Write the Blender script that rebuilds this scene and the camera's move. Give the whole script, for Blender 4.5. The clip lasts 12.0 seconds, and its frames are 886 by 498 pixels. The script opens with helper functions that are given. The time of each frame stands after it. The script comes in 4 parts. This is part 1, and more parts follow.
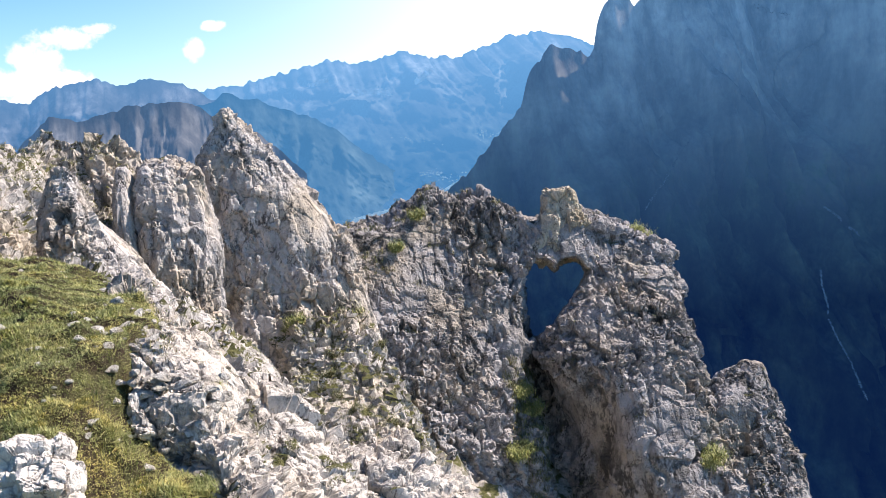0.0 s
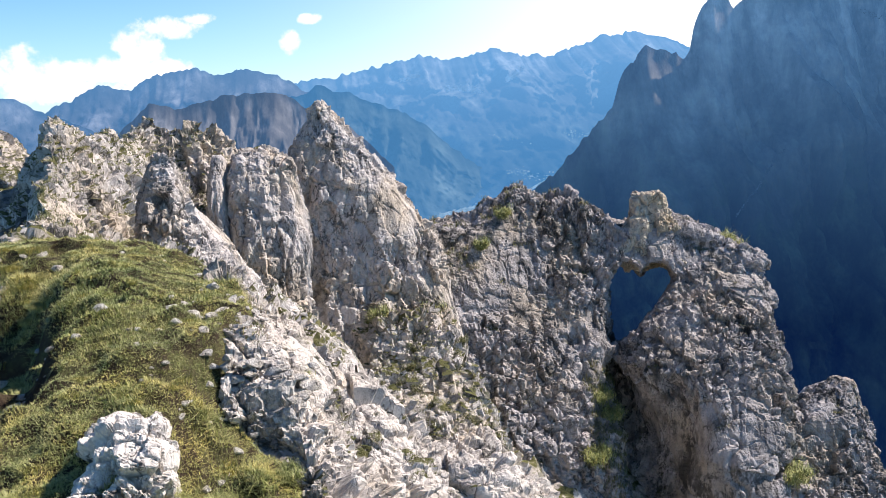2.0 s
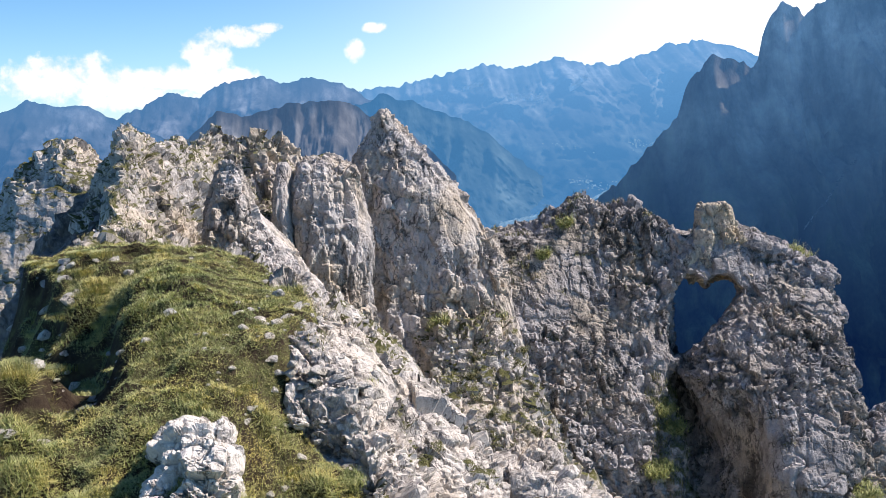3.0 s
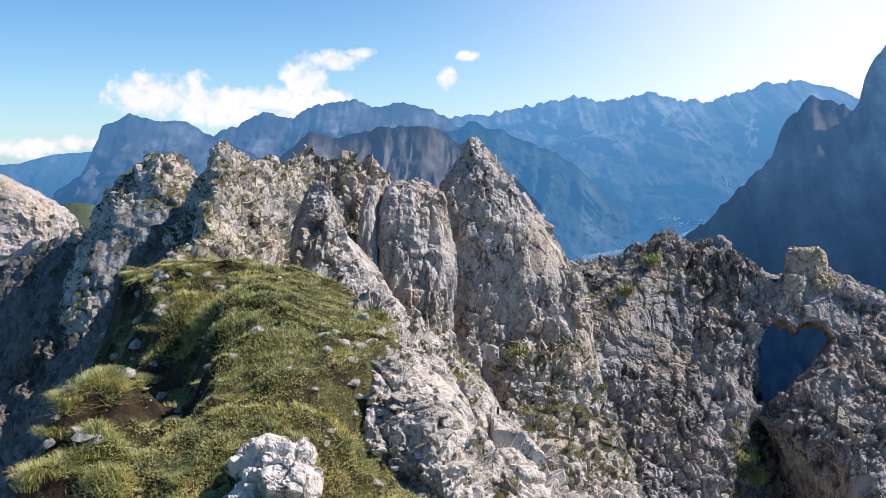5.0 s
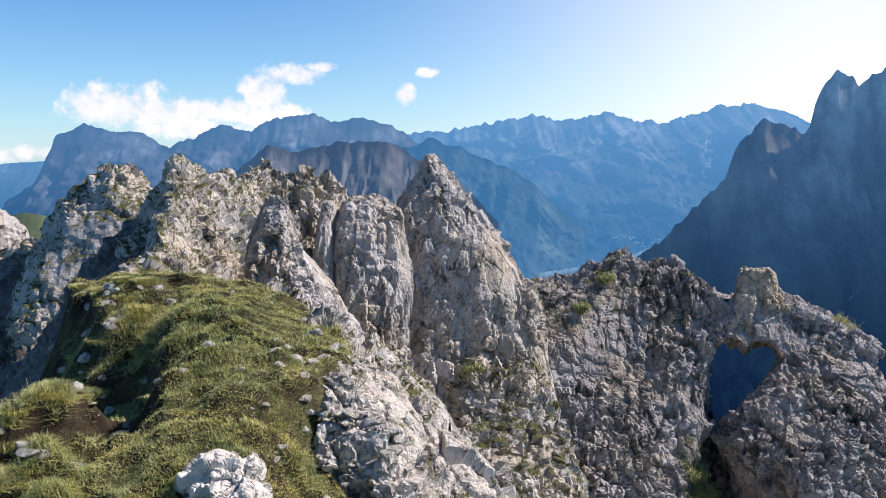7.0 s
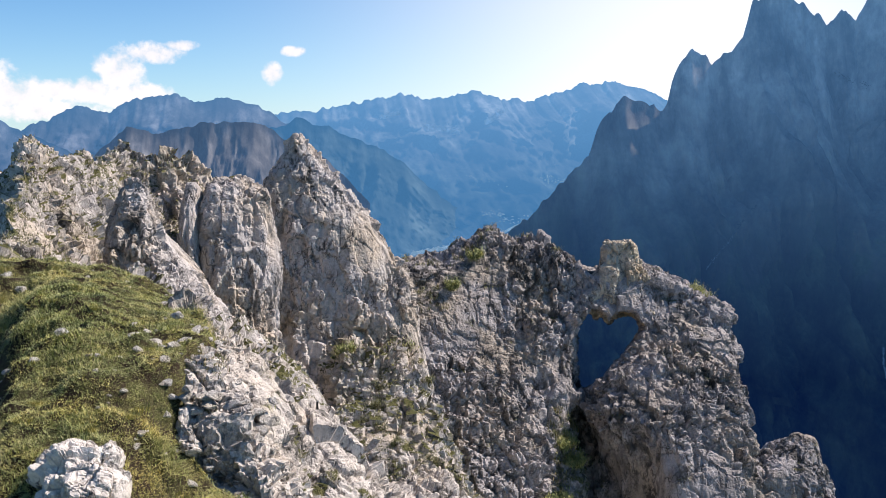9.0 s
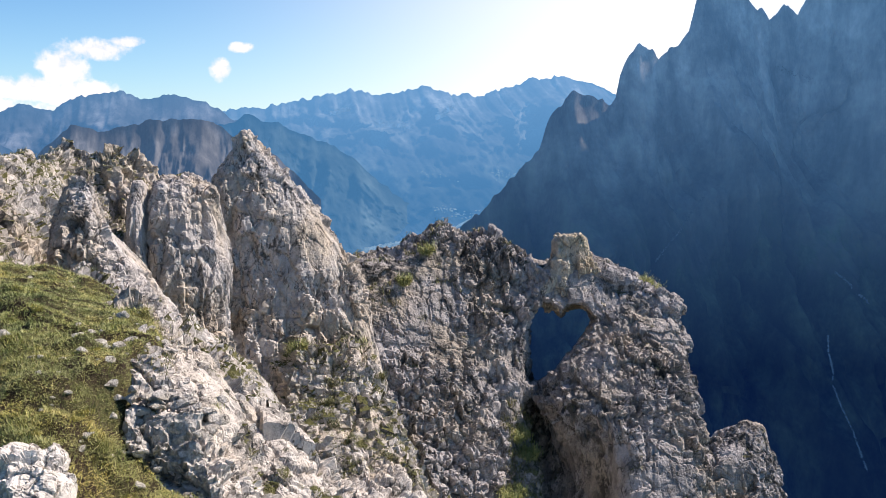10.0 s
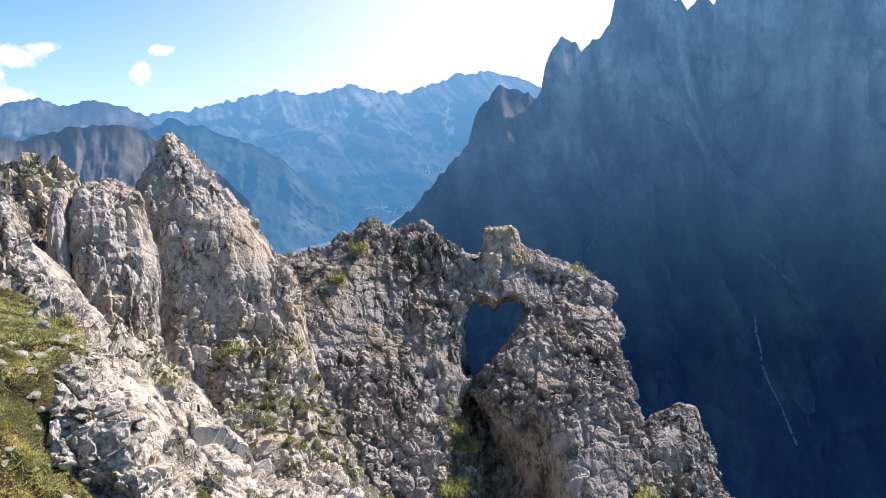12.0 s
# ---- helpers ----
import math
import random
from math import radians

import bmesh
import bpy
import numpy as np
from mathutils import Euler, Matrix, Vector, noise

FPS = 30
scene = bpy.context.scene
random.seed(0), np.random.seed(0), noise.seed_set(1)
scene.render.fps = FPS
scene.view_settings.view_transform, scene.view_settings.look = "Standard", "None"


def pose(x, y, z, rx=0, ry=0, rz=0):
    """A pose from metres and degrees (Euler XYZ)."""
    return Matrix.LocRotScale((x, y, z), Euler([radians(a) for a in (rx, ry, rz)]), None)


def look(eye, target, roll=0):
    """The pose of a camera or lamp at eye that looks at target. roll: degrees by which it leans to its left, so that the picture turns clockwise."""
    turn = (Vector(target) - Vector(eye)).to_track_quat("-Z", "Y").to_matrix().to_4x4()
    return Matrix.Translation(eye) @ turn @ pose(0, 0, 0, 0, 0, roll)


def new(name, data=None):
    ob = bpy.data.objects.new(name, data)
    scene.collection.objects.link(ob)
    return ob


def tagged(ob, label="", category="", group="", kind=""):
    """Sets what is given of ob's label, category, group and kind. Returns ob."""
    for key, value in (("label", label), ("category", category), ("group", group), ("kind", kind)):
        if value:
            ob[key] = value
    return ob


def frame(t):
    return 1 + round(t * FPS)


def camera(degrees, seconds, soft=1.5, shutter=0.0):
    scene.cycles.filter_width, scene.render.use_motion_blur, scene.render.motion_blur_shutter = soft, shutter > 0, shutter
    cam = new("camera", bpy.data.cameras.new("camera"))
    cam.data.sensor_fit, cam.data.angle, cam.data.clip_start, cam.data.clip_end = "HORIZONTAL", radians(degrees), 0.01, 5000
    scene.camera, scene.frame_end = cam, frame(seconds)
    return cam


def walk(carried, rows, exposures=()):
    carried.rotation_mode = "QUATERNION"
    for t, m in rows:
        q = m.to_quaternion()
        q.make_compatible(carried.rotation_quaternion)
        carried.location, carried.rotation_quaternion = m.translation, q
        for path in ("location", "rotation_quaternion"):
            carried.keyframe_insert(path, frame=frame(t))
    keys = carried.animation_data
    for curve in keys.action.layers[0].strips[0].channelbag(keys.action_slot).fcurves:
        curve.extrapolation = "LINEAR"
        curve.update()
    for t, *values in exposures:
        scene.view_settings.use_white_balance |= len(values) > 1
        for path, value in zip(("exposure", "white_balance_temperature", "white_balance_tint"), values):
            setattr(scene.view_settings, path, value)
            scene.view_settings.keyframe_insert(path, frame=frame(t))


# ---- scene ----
cam = camera(49.52, 12.0, soft=0.5)
PATH = (
    (0.0, (0.101, 0.009, -0.069), (6.425, 28.907, -5.059), -5.13),
    (0.5, (0.090, 0.004, -0.067), (5.837, 28.999, -5.191), -4.72),
    (1.0, (0.074, 0.015, -0.063), (5.223, 29.138, -5.094), -4.05),
    (1.5, (0.062, 0.011, -0.058), (4.490, 29.277, -4.947), -3.70),
    (2.0, (0.049, 0.016, -0.053), (3.808, 29.376, -4.935), -3.49),
    (2.5, (0.032, 0.034, -0.050), (2.806, 29.534, -4.750), -2.98),
    (3.0, (0.025, 0.028, -0.040), (1.917, 29.626, -4.556), -3.27),
    (5.0, (-0.015, 0.038, -0.014), (-0.642, 29.819, -3.580), -0.83),
    (5.5, (-0.014, 0.027, -0.007), (-0.932, 29.837, -3.252), -0.69),
    (6.0, (-0.010, 0.007, 0.001), (-0.700, 29.842, -3.070), 0.01),
    (6.5, (0.000, 0.001, 0.000), (-0.101, 29.849, -3.012), 0.14),
    (7.0, (0.011, 0.003, -0.005), (0.721, 29.837, -3.080), 0.21),
    (9.0, (0.077, -0.013, -0.030), (4.754, 29.386, -3.745), -0.37),
    (9.5, (0.091, -0.014, -0.035), (5.438, 29.267, -3.780), -0.79),
    (10.0, (0.102, -0.011, -0.040), (6.237, 29.099, -3.909), -0.81),
    (10.5, (0.109, -0.007, -0.049), (7.103, 28.878, -4.141), -0.91),
    (11.0, (0.124, -0.015, -0.049), (7.663, 28.707, -4.318), -1.72),
    (11.5, (0.136, -0.017, -0.055), (8.112, 28.581, -4.358), -2.11),
    (12.0, (0.139, -0.012, -0.067), (8.299, 28.576, -4.090), -2.56),
)
walk(cam, [(t, look(eye, target, roll)) for t, eye, target, roll in PATH], exposures=((0.0, 0.88, 6800, 17), (2.5, 0.72, 6700, 17), (5.0, 0.46, 6550, 17), (7.0, 0.45, 6550, 17), (9.0, 0.48, 6800, 18), (12.0, 0.74, 7050, 18)))

# ---- light ----
SUN_AZ, SUN_EL = radians(79), radians(46)
world = bpy.data.worlds.new("sky")
scene.world = world
world.use_nodes = True
wn, wl = world.node_tree.nodes, world.node_tree.links
bg = wn["Background"]
sky = wn.new("ShaderNodeTexSky")
sky.sky_type, sky.sun_disc = "NISHITA", False
sky.sun_elevation, sky.sun_rotation = SUN_EL, SUN_AZ
sky.altitude, sky.dust_density, sky.ozone_density, sky.air_density = 1800, 0.7, 2.5, 1.0


def sky_math(op, a, b=None, c=None):
    n = wn.new("ShaderNodeMath")
    n.operation = op
    for socket, v in zip(n.inputs, (a, b, c)):
        if isinstance(v, bpy.types.NodeSocket):
            wl.new(v, socket)
        elif v is not None:
            socket.default_value = v
    return n.outputs[0]


def sky_mix(fac, a, b):
    n = wn.new("ShaderNodeMix")
    n.data_type = "RGBA"
    for socket, v in ((n.inputs[0], fac), (n.inputs[6], a), (n.inputs[7], b)):
        if isinstance(v, bpy.types.NodeSocket):
            wl.new(v, socket)
        else:
            socket.default_value = v
    return n.outputs[2]


way = wn.new("ShaderNodeTexCoord").outputs["Generated"]
axes_of = wn.new("ShaderNodeSeparateXYZ")
wl.new(way, axes_of.inputs[0])
wx, wy, wz = axes_of.outputs
# bright air round the sun and along the horizon
glare_az, glare_el = radians(25), radians(5)
toward = (math.sin(glare_az) * math.cos(glare_el), math.cos(glare_az) * math.cos(glare_el), math.sin(glare_el))
near_sun = sky_math("MULTIPLY_ADD", wx, toward[0], sky_math("MULTIPLY_ADD", wy, toward[1], sky_math("MULTIPLY", wz, toward[2])))
aureole = sky_math("POWER", sky_math("MAXIMUM", near_sun, 0.0), 22.0)
low_air = sky_math("POWER", sky_math("SUBTRACT", 1.0, sky_math("ABSOLUTE", wz)), 14.0)
veil = sky_math("MINIMUM", sky_math("MULTIPLY_ADD", low_air, 0.34, sky_math("MULTIPLY", aureole, 0.72)), 1.0)
tinted = wn.new("ShaderNodeMix")
tinted.data_type, tinted.blend_type = "RGBA", "MULTIPLY"
tinted.inputs[0].default_value = 1.0
wl.new(sky.outputs[0], tinted.inputs[6])
tinted.inputs[7].default_value = (0.54, 1.08, 1.38, 1)
air = sky_mix(veil, tinted.outputs[2], (11.5, 11.8, 11.8, 1))
# clouds low over the far chain: x across, height, half width, half height
CLOUDS = ((-0.307, 0.044, 0.057, 0.021), (-0.34, 0.041, 0.027, 0.013), (-0.263, 0.038, 0.039, 0.016), (-0.222, 0.041, 0.033, 0.01), (-0.163, 0.059, 0.022, 0.021), (-0.195, 0.041, 0.024, 0.013), (-0.13, 0.076, 0.028, 0.009), (-0.104, 0.084, 0.016, 0.005), (-0.151, 0.035, 0.032, 0.012), (-0.014, 0.057, 0.01, 0.011), (0.007, 0.079, 0.011, 0.005), (-0.452, -0.009, 0.042, 0.009), (-0.404, -0.004, 0.027, 0.008), (-0.237, 0.02, 0.053, 0.009))
ahead = sky_math("MAXIMUM", wy, 0.05)
u, v = sky_math("DIVIDE", wx, ahead), sky_math("DIVIDE", wz, ahead)
lump = None
for cu, cv, su, sv in CLOUDS:
    a = sky_math("MULTIPLY", sky_math("SUBTRACT", u, cu), 1 / su)
    b = sky_math("MULTIPLY", sky_math("SUBTRACT", v, cv), 1 / sv)
    one = sky_math("SUBTRACT", 1.0, sky_math("MULTIPLY_ADD", a, a, sky_math("MULTIPLY", b, b)))
    lump = one if lump is None else sky_math("MAXIMUM", lump, one)
puff = wn.new("ShaderNodeTexNoise")
puff.inputs["Scale"].default_value, puff.inputs["Detail"].default_value, puff.inputs["Roughness"].default_value = 48.0, 8.0, 0.58
wl.new(way, puff.inputs["Vector"])
lump = sky_math("MULTIPLY_ADD", sky_math("SUBTRACT", puff.outputs[0], 0.5), 5.0, sky_math("MAXIMUM", lump, -3.0))
cover = wn.new("ShaderNodeMapRange")
cover.interpolation_type = "SMOOTHSTEP"
cover.inputs[1].default_value, cover.inputs[2].default_value, cover.inputs[4].default_value = -0.6, 0.9, 0.9
wl.new(lump, cover.inputs[0])
body = wn.new("ShaderNodeMapRange")
body.inputs[1].default_value, body.inputs[2].default_value, body.inputs[3].default_value, body.inputs[4].default_value = 0.38, 0.62, 0.72, 1.0
wl.new(puff.outputs[0], body.inputs[0])
cloud_tone = sky_mix(body.outputs[0], (5.2, 6.0, 6.8, 1), (10.4, 10.5, 10.6, 1))
wl.new(sky_mix(cover.outputs[0], air, cloud_tone), bg.inputs[0])
bg.inputs[1].default_value = 0.074
sun = new("sun", bpy.data.lights.new("sun", "SUN"))
sun.data.energy, sun.data.angle, sun.data.color = 5.0, radians(0.6), (1.0, 0.955, 0.89)
to_sun = Vector((math.sin(SUN_AZ) * math.cos(SUN_EL), math.cos(SUN_AZ) * math.cos(SUN_EL), math.sin(SUN_EL)))
sun.matrix_world = look((0, 0, 60), Vector((0, 0, 60)) - to_sun)


# ---- noise ----
def lattice(ix, iy, iz, seed):
    h = ix * np.uint32(374761393) + iy * np.uint32(668265263) + iz * np.uint32(2147483647) + np.uint32(seed * 974634777 & 0xFFFFFFFF)
    h = (h ^ (h >> np.uint32(13))) * np.uint32(1274126177)
    h = (h ^ (h >> np.uint32(16))) * np.uint32(2246822519)
    return (h >> np.uint32(8)).astype(np.float32) * np.float32(1 / 16777215)


def whole(p):
    """The lattice corner below each point and the rest."""
    f = np.floor(p)
    i = f.astype(np.int32).astype(np.uint32)
    return i[:, 0], i[:, 1], i[:, 2], (p - f).astype(np.float32)


def value_noise(p, seed=0):
    """Smooth noise from -1 to 1 at rows of points."""
    ix, iy, iz, u = whole(p)
    u = u * u * u * (u * (u * 6 - 15) + 10)
    ux, uy, uz = u.T
    one = np.uint32(1)

    def row(y, z):
        a = lattice(ix, y, z, seed)
        return a + (lattice(ix + one, y, z, seed) - a) * ux

    a, b = row(iy, iz), row(iy, iz + one)
    a = a + (row(iy + one, iz) - a) * uy
    b = b + (row(iy + one, iz + one) - b) * uy
    return (a + (b - a) * uz) * 2 - 1


def fbm(p, size, octaves=4, seed=0, gain=0.5):
    out, amp, total = 0, 1.0, 0
    for k in range(octaves):
        out = out + amp * value_noise(p * (2.03**k / size) + 17.3 * k, seed + k)
        total, amp = total + amp, amp * gain
    return out / total


def ridged(p, size, octaves=4, seed=0, gain=0.5):
    out, amp, total = 0, 1.0, 0
    for k in range(octaves):
        out = out + amp * (1 - 2 * np.abs(value_noise(p * (2.03**k / size) + 9.1 * k, seed + k)))
        total, amp = total + amp, amp * gain
    return out / total


# ---- meshes ----
def mesh_from(name, verts, faces, material, smooth=True):
    me = bpy.data.meshes.new(name)
    verts, faces = np.ascontiguousarray(verts, np.float32), np.ascontiguousarray(faces, np.int32)
    n, k = len(faces), faces.shape[1]
    me.vertices.add(len(verts))
    me.vertices.foreach_set("co", verts.ravel())
    me.loops.add(n * k)
    me.loops.foreach_set("vertex_index", faces.ravel())
    me.polygons.add(n)
    me.polygons.foreach_set("loop_start", np.arange(n, dtype=np.int32) * k)
    me.polygons.foreach_set("use_smooth", np.full(n, smooth))
    me.update(calc_edges=True)
    if material:
        me.materials.append(material)
    return me


def vertex_normals(verts, faces):
    a = verts[faces[:, 2]] - verts[faces[:, 0]]
    b = verts[faces[:, 3]] - verts[faces[:, 1]]
    fn = np.cross(a, b)
    out = np.zeros_like(verts)
    for c in range(4):
        for k in range(3):
            out[:, k] += np.bincount(faces[:, c], fn[:, k], len(verts))
    return out / np.maximum(np.linalg.norm(out, axis=1, keepdims=True), 1e-9)


def surface(field, low, high, step):
    """The skin on which field is zero (it is negative inside), as quads."""
    axes = [np.arange(a, b + step, step) for a, b in zip(low, high)]
    shape = [len(a) for a in axes]
    grid = np.stack(np.meshgrid(*axes, indexing="ij"), -1).reshape(-1, 3)
    v = np.concatenate([field(part) for part in np.array_split(grid, max(1, len(grid) // 400000))]).astype(np.float32).reshape(shape)
    v[0], v[-1], v[:, 0], v[:, -1], v[:, :, 0], v[:, :, -1] = (np.maximum(s, 0.01) for s in (v[0], v[-1], v[:, 0], v[:, -1], v[:, :, 0], v[:, :, -1]))
    inside = v < 0
    cell = [s - 1 for s in shape]
    total, count = np.zeros((*cell, 3), np.float32), np.zeros(cell, np.float32)

    def part(a, dx, dy, dz):
        return a[dx : dx + cell[0], dy : dy + cell[1], dz : dz + cell[2]]

    corners = [(a, b, c) for a in (0, 1) for b in (0, 1) for c in (0, 1)]
    for a in corners:
        for k in range(3):
            if a[k]:
                continue
            b = tuple(a[j] + (j == k) for j in range(3))
            va, vb = part(v, *a), part(v, *b)
            cross = part(inside, *a) != part(inside, *b)
            s = np.where(cross, va / np.where(cross, va - vb, 1), 0)
            for j in range(3):
                total[..., j] += np.where(cross, a[j] + (s if j == k else 0), 0)
            count += cross
    used = count > 0
    index = np.full(cell, -1, np.int64)
    index[used] = np.arange(used.sum())
    place = total[used] / count[used][:, None]
    verts = (np.argwhere(used) + place) * step + [a[0] for a in axes]
    faces = []
    for k in range(3):
        i, j = (k + 1) % 3, (k + 2) % 3
        lo = [slice(None)] * 3
        hi = [slice(None)] * 3
        lo[k], hi[k] = slice(0, -1), slice(1, None)
        flip = inside[tuple(lo)] != inside[tuple(hi)]
        at = np.argwhere(flip)
        at = at[(at[:, i] > 0) & (at[:, j] > 0) & (at[:, i] < shape[i] - 1) & (at[:, j] < shape[j] - 1)]
        out = inside[tuple(lo)][tuple(at.T)]
        quad = []
        for di, dj in ((1, 1), (0, 1), (0, 0), (1, 0)):
            c = at.copy()
            c[:, i] -= di
            c[:, j] -= dj
            quad.append(index[tuple(c.T)])
        quad = np.stack(quad, 1)
        quad[~out] = quad[~out][:, ::-1]
        faces.append(quad)
    return verts, np.concatenate(faces)


def smooth_min(a, b, k):
    h = np.clip(0.5 + 0.5 * (b - a) / k, 0, 1)
    return b + (a - b) * h - k * h * (1 - h)


def facets(p, size, seed=0):
    """Broken blocks: each has its own height and tilt. Also how near the next block is."""
    q = p / size - 0.5
    ix, iy, iz, u = whole(q)
    d1 = np.full(len(q), 9.0, np.float32)
    d2, out = d1.copy(), np.zeros(len(q), np.float32)
    for k in range(8):
        c = np.array((k & 1, k >> 1 & 1, k >> 2 & 1), np.uint32)
        o = [lattice(ix + c[0], iy + c[1], iz + c[2], seed + s) for s in (1, 2, 3)]
        rel = [u[:, j] - np.float32(c[j]) - (o[j] - 0.5) * 0.8 for j in range(3)]
        d = np.sqrt(rel[0] ** 2 + rel[1] ** 2 + rel[2] ** 2)
        near = d < d1
        d2 = np.where(near, d1, np.minimum(d2, d))
        tilt = sum(rel[j] * ((o[(j + 1) % 3] * 7.31) % 1.0 - 0.5) for j in range(3)) * 1.8
        out = np.where(near, ((o[0] * 3.7) % 1.0 - 0.5) + tilt, out)
        d1 = np.where(near, d, d1)
    return out, d2 - d1


def finer(verts, faces, times=1):
    """Splits each quad into four."""
    for _ in range(times):
        n = len(verts)
        ends = np.stack([faces, np.roll(faces, -1, 1)], -1).reshape(-1, 2)
        ends.sort(1)
        key, at = np.unique(ends[:, 0] * n + ends[:, 1], return_inverse=True)
        mid = (verts[key // n] + verts[key % n]) / 2
        at = at.reshape(-1, 4) + n
        centre = n + len(mid) + np.arange(len(faces))
        faces = np.concatenate([np.stack([faces[:, k], at[:, k], centre, at[:, k - 1]], 1) for k in range(4)])
        verts = np.concatenate([verts, mid, np.zeros((len(centre), 3))])
        verts[centre] = (verts[at[:, 0]] + verts[at[:, 2]]) / 2
    return verts, faces


def craggy(verts, faces, amount=1.0, size=1.0, flutes=0.0, seed=0, upright=0.55, big=1.0):
    """Pushes a skin out and in: bulges, tilted blocks with clefts between them, long cracks and upright runnels."""
    n = vertex_normals(verts, faces)
    p = verts.astype(np.float64)
    q = p + 0.09 * size * np.stack([fbm(p, 0.6 * size, 3, seed + 5 + k) for k in range(3)], 1)
    push = 0.22 * big * fbm(p, 2.6 * size, 3, seed)
    rough = 0.25 + 1.2 * np.clip(0.5 + 1.6 * fbm(p, 3.4 * size, 2, seed + 300), 0, 1)
    for scale, high, cleft in ((2.7, 0.30 * big, 0.05 * big), (1.2, 0.24 * big, 0.06 * big), (0.52, 0.20, 0.08), (0.23, 0.08, 0.045), (0.11, 0.026, 0.014)):
        block, gap = facets(q * (1, 1, upright), scale * size, seed + int(scale * 90))
        push += (rough if scale < 1 else 1.0) * (high * block - cleft * np.exp(-((gap / 0.06) ** 2)))
    for k, (length, deep) in enumerate(((2.2, 0.17), (0.95, 0.10), (0.45, 0.05))):
        line = value_noise(q * (1, 1, 0.42) / (length * size), seed + 400 + k) + 0.25 * value_noise(q / (0.3 * length * size), seed + 410 + k)
        some = np.clip(0.5 + 3.0 * fbm(p, 1.8 * length * size, 2, seed + 420 + k), 0, 1)
        push -= deep * some * np.exp(-((line / 0.055) ** 2))
    push += 0.022 * rough * ridged(p * (1, 1, 0.6), 0.2 * size, 3, seed + 60, 0.65)
    if flutes:
        push += flutes * ridged(p * (1, 1, 0.16), 0.55 * size, 3, seed + 80)
    return verts + n * (amount * push)[:, None]


def sheet(xs, ys, height):
    """A ground of quads over the plan, and its height at each point."""
    gx, gy = np.meshgrid(xs, ys, indexing="ij")
    verts = np.stack([gx.ravel(), gy.ravel(), height(gx.ravel(), gy.ravel())], 1)
    i = np.arange(len(xs) * len(ys)).reshape(len(xs), len(ys))
    faces = np.stack([i[:-1, :-1], i[1:, :-1], i[1:, 1:], i[:-1, 1:]], -1).reshape(-1, 4)
    return verts, faces


# ---- materials ----
def nodes_of(name):
    m = bpy.data.materials.new(name)
    m.use_nodes = True
    t = m.node_tree
    return m, t.nodes, t.links, t.nodes["Principled BSDF"]


def add(ns, kind, **values):
    n = ns.new("ShaderNode" + kind)
    for k, v in values.items():
        if k.startswith("i_"):
            n.inputs[int(k[2:]) if k[2:].isdigit() else k[2:]].default_value = v
        else:
            setattr(n, k, v)
    return n


def ramp(ns, stops):
    r = ns.new("ShaderNodeValToRGB")
    while len(r.color_ramp.elements) < len(stops):
        r.color_ramp.elements.new(0.5)
    for e, (at, c) in zip(r.color_ramp.elements, stops):
        e.position, e.color = at, (*((c,) * 3 if isinstance(c, float) else c), 1)
    return r


def mixed(ns, ls, fac, a, b, kind="MIX"):
    m = ns.new("ShaderNodeMix")
    m.data_type, m.blend_type = "RGBA", kind
    for socket, v in ((m.inputs[0], fac), (m.inputs[6], a), (m.inputs[7], b)):
        if isinstance(v, bpy.types.NodeSocket):
            ls.new(v, socket)
        else:
            socket.default_value = v if isinstance(v, float) else (*v, 1)
    return m.outputs[2]


